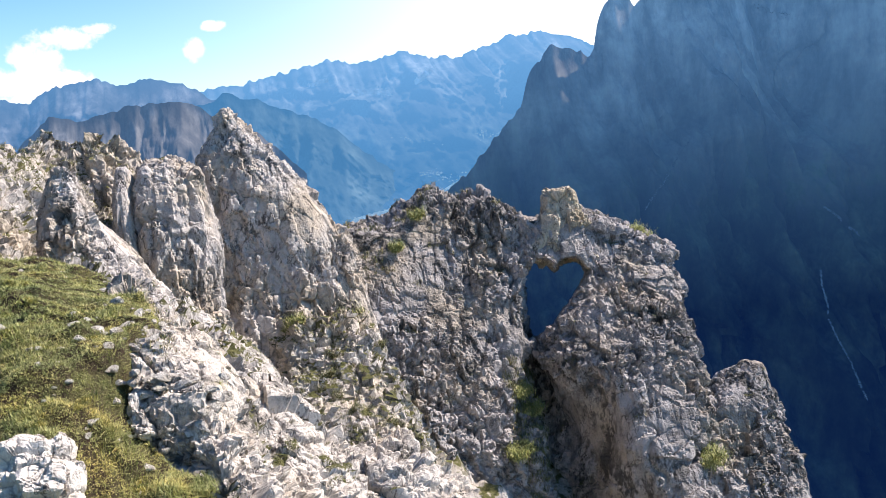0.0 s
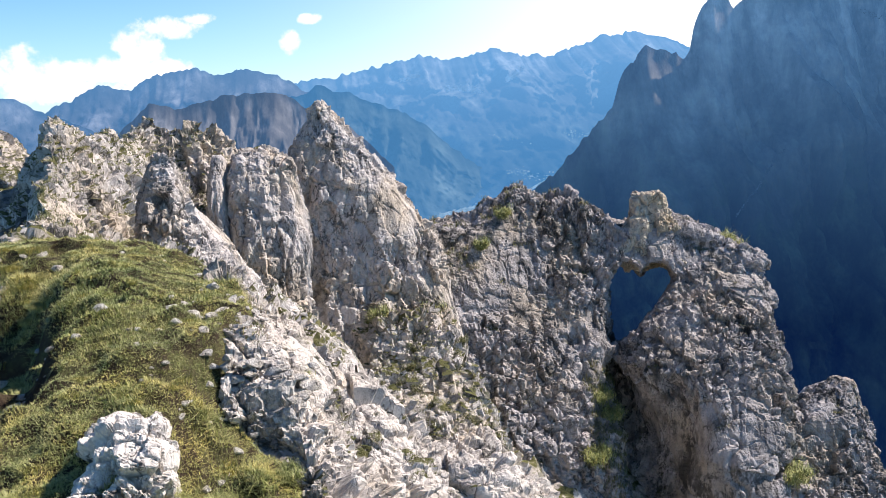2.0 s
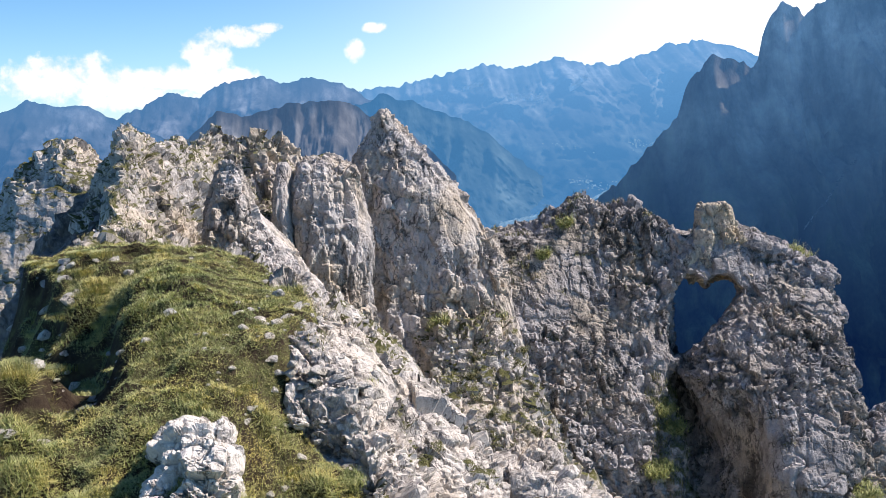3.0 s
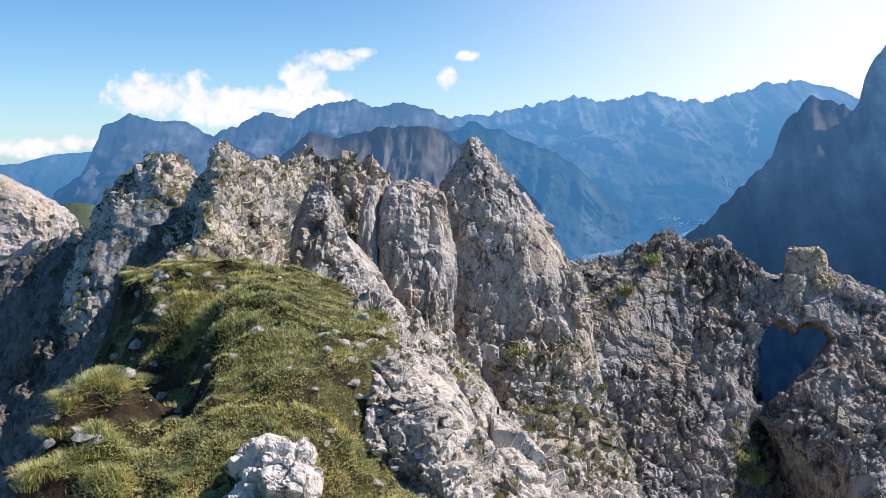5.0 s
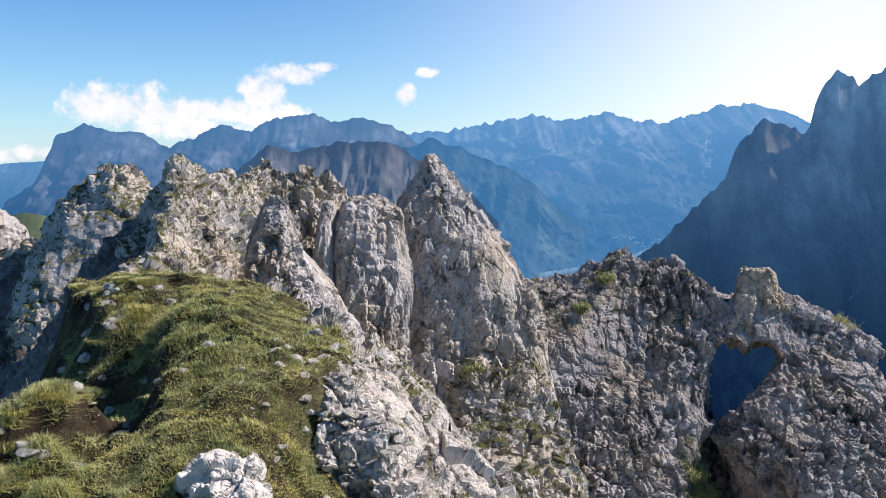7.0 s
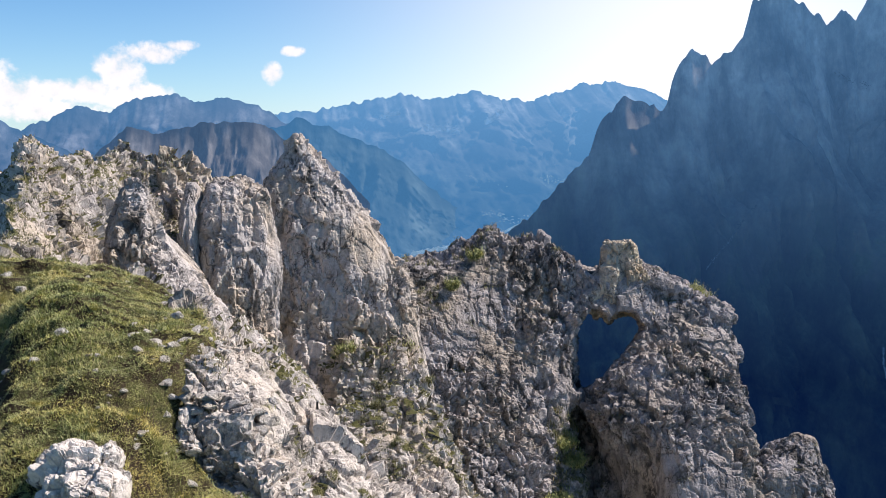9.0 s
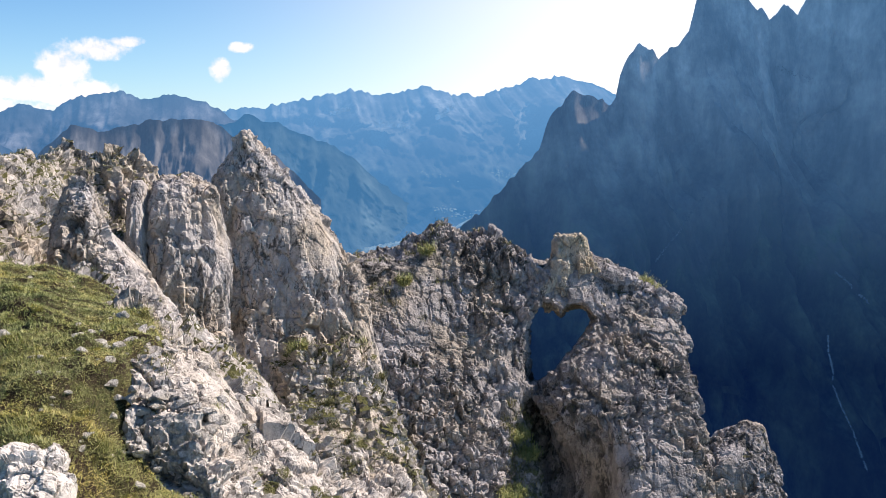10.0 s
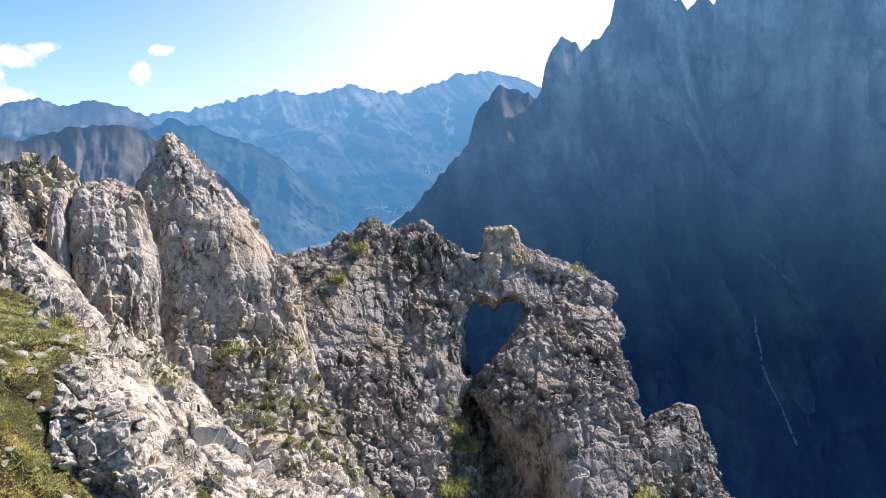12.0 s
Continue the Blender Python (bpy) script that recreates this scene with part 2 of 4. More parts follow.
def limestone(name, pale, dark, ochre, green=0.0, scale=1.0, stained=0.7):
    """Weathered limestone: pale faces, ochre zones, grey weathering, black lichen in patches and hairline cracks."""
    m, ns, ls, bs = nodes_of(name)
    co = add(ns, "TexCoord").outputs["Object"]

    def tex(size, detail=8.0, rough=0.62, stretch=None):
        src = co
        if stretch:
            mp = add(ns, "Mapping")
            mp.inputs["Scale"].default_value = stretch
            ls.new(co, mp.inputs[0])
            src = mp.outputs[0]
        n = add(ns, "TexNoise", i_Scale=1 / size / scale, i_Detail=detail, i_Roughness=rough)
        ls.new(src, n.inputs["Vector"])
        return n.outputs[0]

    def product(a, b):
        n = add(ns, "Math", operation="MULTIPLY")
        ls.new(a, n.inputs[0])
        ls.new(b, n.inputs[1])
        return n.outputs[0]

    def stepped(src, *stops):
        r = ramp(ns, stops)
        ls.new(src, r.inputs[0])
        return r.outputs[0]

    mid = tuple(0.5 * (a + b) for a, b in zip(pale, dark))
    c = stepped(tex(0.45, 12, 0.68, (1, 1, 0.6)), (0.34, mid), (0.47, pale), (0.66, tuple(min(1, 1.12 * v) for v in pale)))
    c = mixed(ns, ls, stepped(tex(2.6, 5), (0.46, 0.0), (0.62, 1.0)), c, ochre, "MULTIPLY")
    # grey weathering in streaks
    c = mixed(ns, ls, stepped(tex(0.8, 10, 0.7, (1, 1, 0.3)), (0.50, 0.0), (0.66, 0.75)), c, dark)
    # black lichen in ragged patches
    black = stepped(tex(0.55, 14, 0.76, (1, 1, 0.55)), (0.545 - 0.04 * stained, 0.0), (0.60 - 0.04 * stained, 0.9))
    zone = stepped(tex(3.2, 4), (0.44, 0.06), (0.58, 1.0))
    c = mixed(ns, ls, product(black, zone), c, (0.06, 0.056, 0.05))
    c = mixed(ns, ls, 0.45, c, stepped(tex(0.06, 6, 0.7), (0.34, 0.6), (0.5, 1.0), (0.68, 1.18)), "MULTIPLY")
    # hairline cracks: where a noise crosses its middle
    cracks = []
    for size_, wide in ((0.9, 0.016), (0.33, 0.022)):
        flat = add(ns, "Math", operation="SUBTRACT")
        ls.new(tex(size_, 3, 0.55, (1, 1, 0.5)), flat.inputs[0])
        flat.inputs[1].default_value = 0.5
        apart = add(ns, "Math", operation="ABSOLUTE")
        ls.new(flat.outputs[0], apart.inputs[0])
        cracks.append(stepped(apart.outputs[0], (0.0, 1.0), (wide, 0.0)))
    broken = stepped(tex(0.8, 4), (0.46, 0.0), (0.56, 0.8))
    for crack in cracks:
        c = mixed(ns, ls, product(crack, broken), c, (0.055, 0.05, 0.045))
    if green:
        nz = add(ns, "SeparateXYZ")
        ls.new(add(ns, "NewGeometry").outputs["Normal"], nz.inputs[0])
        up = stepped(nz.outputs[2], (0.4, 0.0), (0.65, 1.0))
        spot = stepped(tex(0.8, 9, 0.65), (0.60 - 0.22 * green, 0.0), (0.66 - 0.22 * green, 1.0))
        leaf = stepped(tex(0.12, 6), (0.3, (0.04, 0.045, 0.014)), (0.7, (0.14, 0.13, 0.05)))
        c = mixed(ns, ls, product(up, spot), c, leaf)
    ls.new(c, bs.inputs["Base Color"])
    bs.inputs["Roughness"].default_value = 0.92
    bs.inputs["Specular IOR Level"].default_value = 0.2
    b1 = add(ns, "Bump", i_Strength=1.0, i_Distance=0.055 * scale)
    ls.new(tex(0.16, 12, 0.7), b1.inputs["Height"])
    b2 = add(ns, "Bump", i_Strength=0.8, i_Distance=0.02 * scale, invert=True)
    ls.new(cracks[1], b2.inputs["Height"])
    ls.new(b1.outputs[0], b2.inputs["Normal"])
    ls.new(b2.outputs[0], bs.inputs["Normal"])
    return m


def distant(name, rock, haze, glow, size, deep=None, top=0.0, foot=0.0, dark=0.4, light=1.7, slender=0.38, woods_dimming=None, broad=False):
    """Far mountain: rock and forest, with the air's haze put into the emission, of another colour down in the valley.
    """
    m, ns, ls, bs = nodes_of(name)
    co = add(ns, "TexCoord").outputs["Object"]
    n = add(ns, "TexNoise", i_Scale=1 / size, i_Detail=13.0, i_Roughness=0.68)
    tall = add(ns, "Mapping")
    tall.inputs["Scale"].default_value = (1, 0.7, slender)
    ls.new(co, tall.inputs[0])
    ls.new(tall.outputs[0], n.inputs["Vector"])
    tone = ramp(ns, ((0.40, tuple(c * dark for c in rock)), (0.52, tuple(c * 0.8 for c in rock)), (0.68, tuple(min(1, c * light) for c in rock))))
    ls.new(n.outputs[0], tone.inputs[0])
    colour = tone.outputs[0]
    if broad:
        for stretch, size_, stops in (((1, 0.6, 0.1), 1.6, ((0.38, 0.6), (0.5, 1.0), (0.62, 1.4))), ((0.5, 0.5, 1.6), 2.2, ((0.4, 0.85), (0.62, 1.15)))):
            wide = add(ns, "Mapping")
            wide.inputs["Scale"].default_value = stretch
            wide.inputs["Rotation"].default_value = (0, 0.35, 0)
            ls.new(co, wide.inputs[0])
            form = add(ns, "TexNoise", i_Scale=1 / size / size_, i_Detail=9.0, i_Roughness=0.6)
            ls.new(wide.outputs[0], form.inputs["Vector"])
            part_of = ramp(ns, stops)
            ls.new(form.outputs[0], part_of.inputs[0])
            colour = mixed(ns, ls, 1.0, colour, part_of.outputs[0], "MULTIPLY")
    # forest tint that also paints the foot darker, in place of shade
    if woods_dimming:
        low, high, trees_dim = woods_dimming
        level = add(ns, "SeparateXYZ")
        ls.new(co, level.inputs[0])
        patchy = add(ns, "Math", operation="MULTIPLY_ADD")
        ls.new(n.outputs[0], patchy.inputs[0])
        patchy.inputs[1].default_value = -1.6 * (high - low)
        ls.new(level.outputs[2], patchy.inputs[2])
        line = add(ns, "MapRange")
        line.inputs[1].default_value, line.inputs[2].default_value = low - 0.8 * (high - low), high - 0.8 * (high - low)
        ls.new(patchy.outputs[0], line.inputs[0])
        grove_dim = mixed(ns, ls, 1.0, colour, trees_dim, "MULTIPLY")
        colour = mixed(ns, ls, line.outputs[0], grove_dim, colour)
    ls.new(colour, bs.inputs["Base Color"])
    bs.inputs["Roughness"].default_value = 1.0
    bs.inputs["Specular IOR Level"].default_value = 0.0
    # haze stands in as a glow of the surface itself
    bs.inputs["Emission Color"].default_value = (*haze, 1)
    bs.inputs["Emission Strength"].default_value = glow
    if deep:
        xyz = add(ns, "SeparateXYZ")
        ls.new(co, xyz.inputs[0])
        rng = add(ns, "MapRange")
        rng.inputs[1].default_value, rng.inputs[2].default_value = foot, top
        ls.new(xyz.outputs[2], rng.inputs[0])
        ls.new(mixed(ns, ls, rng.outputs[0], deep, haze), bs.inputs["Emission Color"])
    bump = add(ns, "Bump", i_Strength=0.45, i_Distance=size * 0.12)
    ls.new(n.outputs[0], bump.inputs["Height"])
    ls.new(bump.outputs[0], bs.inputs["Normal"])
    return m


ROCK = limestone("grey_limestone", (0.37, 0.341, 0.326), (0.168, 0.156, 0.149), (0.97, 0.90, 0.76), green=0.02, stained=1.6)
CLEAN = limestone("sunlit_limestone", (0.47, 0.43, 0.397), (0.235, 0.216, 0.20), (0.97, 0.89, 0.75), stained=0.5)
OCHRE = limestone("ochre_limestone", (0.50, 0.43, 0.335), (0.28, 0.235, 0.18), (0.96, 0.87, 0.68), stained=0.3)
# darker copy of the grey limestone, with the cliff's shade in its colour
CLIFF_SHADE = limestone("shade_darkened_limestone", (0.18, 0.166, 0.16), (0.085, 0.079, 0.076), (0.98, 0.92, 0.82), stained=1.5)
PALE = limestone("pale_limestone", (0.56, 0.505, 0.445), (0.29, 0.26, 0.23), (0.96, 0.90, 0.80), green=0.16, scale=0.4, stained=0.7)
WHITE = limestone("white_limestone", (0.64, 0.585, 0.525), (0.36, 0.33, 0.295), (0.96, 0.91, 0.84), green=0.05, scale=0.4, stained=0.4)
SLOPE = limestone("grassy_rock_slope", (0.49, 0.45, 0.412), (0.24, 0.22, 0.20), (0.97, 0.90, 0.78), green=0.75, stained=0.6)
STEP = limestone("overgrown_rock", (0.52, 0.475, 0.43), (0.26, 0.24, 0.215), (0.96, 0.88, 0.75), green=0.6, stained=0.5)


def soil():
    m, ns, ls, bs = nodes_of("turf_soil")
    co = add(ns, "TexCoord").outputs["Object"]
    n = add(ns, "TexNoise", i_Scale=3.0, i_Detail=10.0, i_Roughness=0.7)
    ls.new(co, n.inputs["Vector"])
    tone = ramp(ns, ((0.36, (0.022, 0.015, 0.011)), (0.48, (0.05, 0.036, 0.024)), (0.58, (0.085, 0.078, 0.036)), (0.70, (0.125, 0.13, 0.05))))
    ls.new(n.outputs[0], tone.inputs[0])
    ls.new(tone.outputs[0], bs.inputs["Base Color"])
    bs.inputs["Roughness"].default_value = 1.0
    bs.inputs["Specular IOR Level"].default_value = 0.1
    f = add(ns, "TexNoise", i_Scale=24.0, i_Detail=8.0, i_Roughness=0.7)
    ls.new(co, f.inputs["Vector"])
    b = add(ns, "Bump", i_Strength=1.0, i_Distance=0.03)
    ls.new(f.outputs[0], b.inputs["Height"])
    ls.new(b.outputs[0], bs.inputs["Normal"])
    return m


TURF = soil()


# ---- rock masses ----
def loft(rows, power=2.6):
    """A rock whose level cuts are rounded boxes. Rows from the foot up: z, left, right, front, back."""
    r = np.array(rows, float)

    def field(p):
        z = p[:, 2]
        l, rr, f, b = (np.interp(z, r[:, 0], r[:, k]) for k in (1, 2, 3, 4))
        rx, ry = np.maximum((rr - l) / 2, 0.05), np.maximum((b - f) / 2, 0.05)
        q = (np.abs((p[:, 0] - (l + rr) / 2) / rx) ** power + np.abs((p[:, 1] - (f + b) / 2) / ry) ** power) ** (1 / power)
        return np.maximum((q - 1) * np.minimum(rx, ry), z - r[-1, 0])

    return field


def wobble(p, amount, size, seed):
    return p + amount * np.stack([fbm(p, size, 3, seed + k * 11) for k in range(3)], 1)


def rock(name, fields, low, high, step, material, label, amount=1.0, size=1.0, flutes=0.0, seed=0, blend=0.4, warp=0.35, cut=None, split=1, parent=None, upright=0.55, big=1.0, shell=False):
    def field(p):
        q = wobble(p, warp, 2.5 * size, seed + 200)
        out = fields[0](q)
        for f in fields[1:]:
            out = smooth_min(out, f(q), blend)
        return np.maximum(out, -cut(p)) if cut else out

    verts, faces = surface(field, low, high, step)
    if shell:
        mids = verts[faces].mean(1)
        faces = faces[((mids > np.add(low, 1.2 * step)) & (mids < np.subtract(high, 1.2 * step))).all(1)]
    quad = verts[faces]
    face_n = np.cross(quad[:, 2] - quad[:, 0], quad[:, 3] - quad[:, 1])
    away = face_n[:, 1] > (0.75 if shell else 0.35) * np.linalg.norm(face_n, axis=1)
    pieces = []
    for some, times in ((~away, split), (away, 0)):
        used, at = np.unique(faces[some], return_inverse=True)
        v, f = finer(verts[used], at.reshape(-1, 4), times)
        pieces.append((craggy(v, f, amount, size, flutes, seed, upright, big), f))
    verts = np.concatenate([v for v, _ in pieces])
    faces = np.concatenate([pieces[0][1], pieces[1][1] + len(pieces[0][0])])
    ob = new(name, mesh_from(name, verts, faces, material, False))
    if parent:
        ob.parent = parent
        return tagged(ob, label)
    return tagged(ob, label, "rock")


def heart(p):
    """The window: two round lobes over a leaning wedge, through the wall along the line of sight of a hiker on the ridge."""
    s = 38.0 / np.maximum(p[:, 1], 5)
    x, z = p[:, 0] * s, p[:, 2] * s
    lobes = np.minimum(np.hypot(x - 12.45, z + 8.3) - 0.72, np.hypot(x - 13.85, z + 8.42) - 0.74)
    wedge = np.maximum.reduce([11.72 - x + 0.06 * (z + 8.4), (x - 14.5) * 0.75 + (-8.7 - z) * 0.66, z + 8.35, -11.1 - z])
    return np.minimum(lobes, wedge)


def arch_wall(p):
    x, y, z = p.T
    top = np.interp(x, (3.0, 4.9, 6.6, 7.6, 8.5, 9.5, 10.7, 11.5, 12.2, 12.6, 13.4, 14.1, 14.5, 16.0, 17.3, 18.6, 19.2), (-5.6, -5.45, -5.35, -4.65, -4.3, -4.85, -4.7, -5.5, -6.0, -6.0, -6.0, -6.0, -5.7, -6.6, -7.4, -8.4, -12.0))
    lean = 37.0 + 0.62 * (z + 5.5) + 0.6 * np.exp(-(((x - 9.5) / 2.5) ** 2))
    back = lean + 2.6 + 0.55 * np.maximum(-6 - z, 0)
    lean = lean + 4.6 * np.exp(-(((x - 11.7) / 1.0) ** 2)) * np.clip((-9.9 - z) / 1.6, 0, 1)
    end = np.interp(z, (-14, -10, -7.5), (14.0, 15.6, 17.7))
    return np.maximum.reduce([(z - top) * 0.8, (lean - y) * 0.76, (y - back) * 0.8, 3.0 - x, (x - end) * 0.8])


tower = loft(((-22, 13.5, 16.8, 26.0, 40), (-16.7, 13.2, 16.6, 28.5, 39), (-13.7, 12.4, 16.8, 30.3, 39), (-12.3, 12.1, 17.3, 31.0, 39), (-10.8, 11.2, 17.6, 32.2, 39), (-9.2, 12.5, 17.95, 33.8, 39), (-8.2, 13.6, 17.8, 35.2, 39), (-7.2, 14.2, 16.7, 36.4, 38.8), (-6.6, 15.2, 16.0, 37.0, 38.5)))
arch = rock("heart_arch", [arch_wall], (2, 24, -18), (20, 42, -3), 0.24, ROCK, "grey limestone wall pierced by a heart-shaped window", seed=1, cut=heart, flutes=0.03, split=2, big=0.45)
def recess(p):
    """A dark hollow at the pillar's foot, and the window above it."""
    q = (p - (12.15, 31.6, -12.9)) / (0.95, 1.6, 2.6)
    return np.minimum(heart(p), (np.sqrt((q ** 2).sum(1)) - 1) * 1.2)


rock("pillar", [tower], (10, 25, -20), (21, 41, -5), 0.22, ROCK, "broad limestone pillar carrying the arch", seed=2, cut=recess, flutes=0.04, split=2, parent=arch, big=0.5)
knob = loft(((-8.6, 11.2, 15.2, 35.4, 38), (-7.4, 11.6, 15.0, 36.0, 38.6), (-6.4, 12.1, 14.6, 36.5, 38.8), (-5.9, 12.55, 14.3, 36.7, 38.6), (-5.2, 12.65, 14.0, 37, 38.4), (-4.6, 12.75, 13.9, 37.2, 38.2)), 5)
rock("lintel", [knob], (10.5, 34.5, -8.6), (16, 39.8, -4), 0.18, OCHRE, "ochre lintel with a square block on top", seed=4, cut=heart, parent=arch, amount=0.7, warp=0.15, split=2)
stub = loft(((-24, 16.5, 24.6, 34, 43), (-19, 17.5, 24.4, 36, 42), (-16.4, 18.8, 24.1, 37.6, 41.6), (-15.5, 19.5, 23.9, 38.0, 41.3), (-15.05, 20.7, 23.75, 38.3, 41), (-14.6, 21.9, 23.65, 38.6, 40.6), (-14.1, 22.9, 23.5, 38.9, 40.2)), 3.4)
rock("rock_stub", [stub], (15, 30, -24), (27, 45, -13), 0.26, ROCK, "low jagged limestone tooth beside the arch", seed=3, split=2, big=0.3, amount=0.85, warp=0.2)
spire = loft(((-14, -2.0, 4.5, 26.5, 38), (-8, -1.2, 3.9, 29.4, 37), (-5.5, -0.8, 3.7, 30.4, 36.5), (-4, -0.75, 3.3, 30.8, 36), (-2.9, -0.7, 2.6, 31.1, 35), (-2.0, -0.6, 1.9, 31.4, 34.4), (-1.3, -0.3, 1.3, 31.7, 34), (-0.8, 0.05, 0.9, 31.9, 33.4), (-0.25, 0.3, 0.62, 32.1, 33.0)), 4.0)
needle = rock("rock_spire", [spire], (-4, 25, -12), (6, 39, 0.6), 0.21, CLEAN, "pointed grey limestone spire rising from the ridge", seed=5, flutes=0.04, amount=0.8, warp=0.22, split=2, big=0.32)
shoulder = loft(((-10, 2.4, 4.9, 29.4, 35), (-6.5, 2.6, 4.3, 30.6, 35), (-5, 2.7, 4.0, 31.0, 34.8), (-4.2, 2.9, 3.5, 31.5, 34.2)), 3.0)
rock("shoulder", [shoulder], (1.6, 28.5, -9), (5.6, 36, -3.5), 0.2, CLEAN, "broken shoulder beside the spire", seed=6, split=2, amount=0.8, warp=0.2, big=0.4, parent=needle)
flute = loft(((-10, -3.4, -0.2, 24.5, 32), (-6, -2.2, -0.5, 26.3, 31), (-4, -2.5, -0.3, 27.0, 31), (-2.6, -2.45, -0.5, 27.4, 31), (-1.9, -2.3, -0.65, 27.8, 30.5), (-1.5, -2.2, -1.0, 28.2, 30)), 3.4)
rib = loft(((-8, -3.3, -2.2, 26.2, 30), (-4, -3.05, -2.3, 27.0, 30), (-2.2, -2.95, -2.42, 27.6, 30), (-1.5, -2.85, -2.5, 28.0, 29.6)), 3.0)
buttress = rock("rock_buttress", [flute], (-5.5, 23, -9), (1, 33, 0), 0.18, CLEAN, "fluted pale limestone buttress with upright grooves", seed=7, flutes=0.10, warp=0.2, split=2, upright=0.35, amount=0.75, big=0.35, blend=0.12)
rock("rib", [rib], (-4, 25.5, -8), (-1.8, 30.5, -1), 0.17, CLEAN, "narrow upright limestone rib", seed=8, warp=0.15, split=2, amount=0.6, upright=0.35, big=0.35, parent=buttress)
pinnacle = loft(((-7, -4.4, -0.6, 17.5, 23), (-3.8, -3.8, -1.4, 18.8, 22), (-3.0, -3.75, -1.95, 19.3, 21.8), (-2.3, -3.65, -2.55, 19.6, 21.4), (-1.6, -3.45, -2.75, 20.0, 21.1), (-0.95, -3.25, -2.95, 20.3, 20.8)), 3.2)
foot = loft(((-6.5, -2.9, -0.9, 18.2, 21.5), (-4.2, -2.8, -1.25, 18.9, 21.3), (-3.3, -2.75, -1.75, 19.2, 21.2), (-2.7, -2.7, -2.2, 19.5, 21.0)), 3.0)
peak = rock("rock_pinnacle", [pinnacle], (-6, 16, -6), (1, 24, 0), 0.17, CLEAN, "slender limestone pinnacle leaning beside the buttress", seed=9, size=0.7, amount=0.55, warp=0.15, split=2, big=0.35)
rock("slab", [foot], (-4, 17.4, -6), (0, 22.5, -2), 0.16, CLEAN, "sunlit slab at the foot of the pinnacle", seed=10, size=0.7, amount=0.6, warp=0.15, split=2, big=0.35, parent=peak)
mound = loft(((-18, -0.5, 7.0, 18, 32), (-13, 0.3, 6.0, 21, 32), (-10, 0.5, 5.0, 24.5, 31.5), (-8.2, 0.7, 4.4, 27, 31.5), (-7.3, 0.9, 4.0, 28.5, 31.4), (-6.8, 1.4, 3.2, 29.3, 31)))
rock("grassy_buttress", [mound], (-2, 17, -16), (8, 33, -5.5), 0.24, STEP, "broken limestone step overgrown with grass tufts", seed=11, amount=1.0, split=2, big=0.6)


# ---- ridge and slopes ----
# where the turf ends and bare rock begins
EDGE_Y, EDGE_X = (3, 5.5, 6.0, 6.35, 6.9, 7.4, 8.5, 10, 13), (-0.1, -0.25, -0.4, -0.82, -0.82, -0.65, -0.85, -1.6, -2.6)


def ridge_line(x, y, points, left, right):
    """Height of a ridge along points (x, y, z), that falls off by the two slopes."""
    out = np.full(len(x), -99.0)
    for (ax, ay, az), (bx, by, bz) in zip(points, points[1:]):
        dx, dy = bx - ax, by - ay
        t = np.clip(((x - ax) * dx + (y - ay) * dy) / (dx * dx + dy * dy), 0, 1)
        ox, oy = x - ax - t * dx, y - ay - t * dy
        off = np.hypot(ox, oy)
        side = dx * oy - dy * ox
        out = np.maximum(out, az + t * (bz - az) - off * np.where(side > 0, left, right) - 1.8 * np.maximum(off - np.where(side > 0, 7.5, 5.6), 0))
    return out


def hills(x, y):
    h = ridge_line(x, y, ((-3.0, 9, -2.6), (-4.3, 14, -2.1), (-5.0, 19, -1.1)), 2.1, 0.72)
    h = np.maximum(h, ridge_line(x, y, ((-5.0, 19, -1.0), (-5.9, 24, 0.1), (-5.2, 28, -0.7), (-5.5, 32.5, -0.15), (-4.65, 33, -0.6), (-4.0, 33, -0.15), (-2.6, 33.5, -1.2), (-1.0, 34, -1.8), (3, 37, -5.4), (8, 39, -7.5)), 2.1, 1.55))
    h = np.maximum(h, ridge_line(x, y, ((-6.5, 29, -1.6), (-9.4, 33, -1.9), (-13.0, 35, -2.6), (-15.5, 36, -3.5), (-22, 38, -5.0)), 1.6, 1.9))
    gully = -9.5 + 0.6 * (y - 31) - 0.8 * np.maximum(x - 1, 0)
    h = np.maximum(h, np.where((x < -3.5) | (y > 37), -60, gully))
    h = np.where((y > 38) & (x > -3), np.minimum(h, -6 - 2.5 * (y - 38)), h)
    h = h - 2.0 * np.exp(-(((x + 4.1) / 0.6) ** 2) - ((y - 20.3) / 1.5) ** 2)
    return np.maximum(h, -36 - 0.2 * np.abs(x))


def flank(p):
    return (p[:, 2] - hills(p[:, 0], p[:, 1])) * 0.55


FLANK_LOW, FLANK_HIGH = (-17, 8, -12), (3, 39, 1.2)
verts, faces = sheet(np.arange(-26, 26, 0.3), np.arange(8, 56, 0.3), hills)
mid = verts[faces[:, 0]]
faces = faces[~((mid[:, 0] > -16.4) & (mid[:, 0] < 2.4) & (mid[:, 1] > 8.6) & (mid[:, 1] < 38.4) & (mid[:, 2] > -11.3))]
verts = craggy(verts, faces, 0.9, 1.0, 0.04, 31, 0.7, 0.8)
tagged(new("ground_ridge", mesh_from("ground_ridge", verts, faces, SLOPE, False)), "rocky limestone ridge with sparse grass", "ground", kind="structure")
rock("ground_flank", [flank], FLANK_LOW, FLANK_HIGH, 0.33, SLOPE, "broken limestone flank of the ridge", amount=1.1, seed=31, flutes=0.03, warp=0.3, split=2, upright=0.75, big=0.22, shell=True)
tagged(scene.objects["ground_flank"], category="ground", kind="structure")
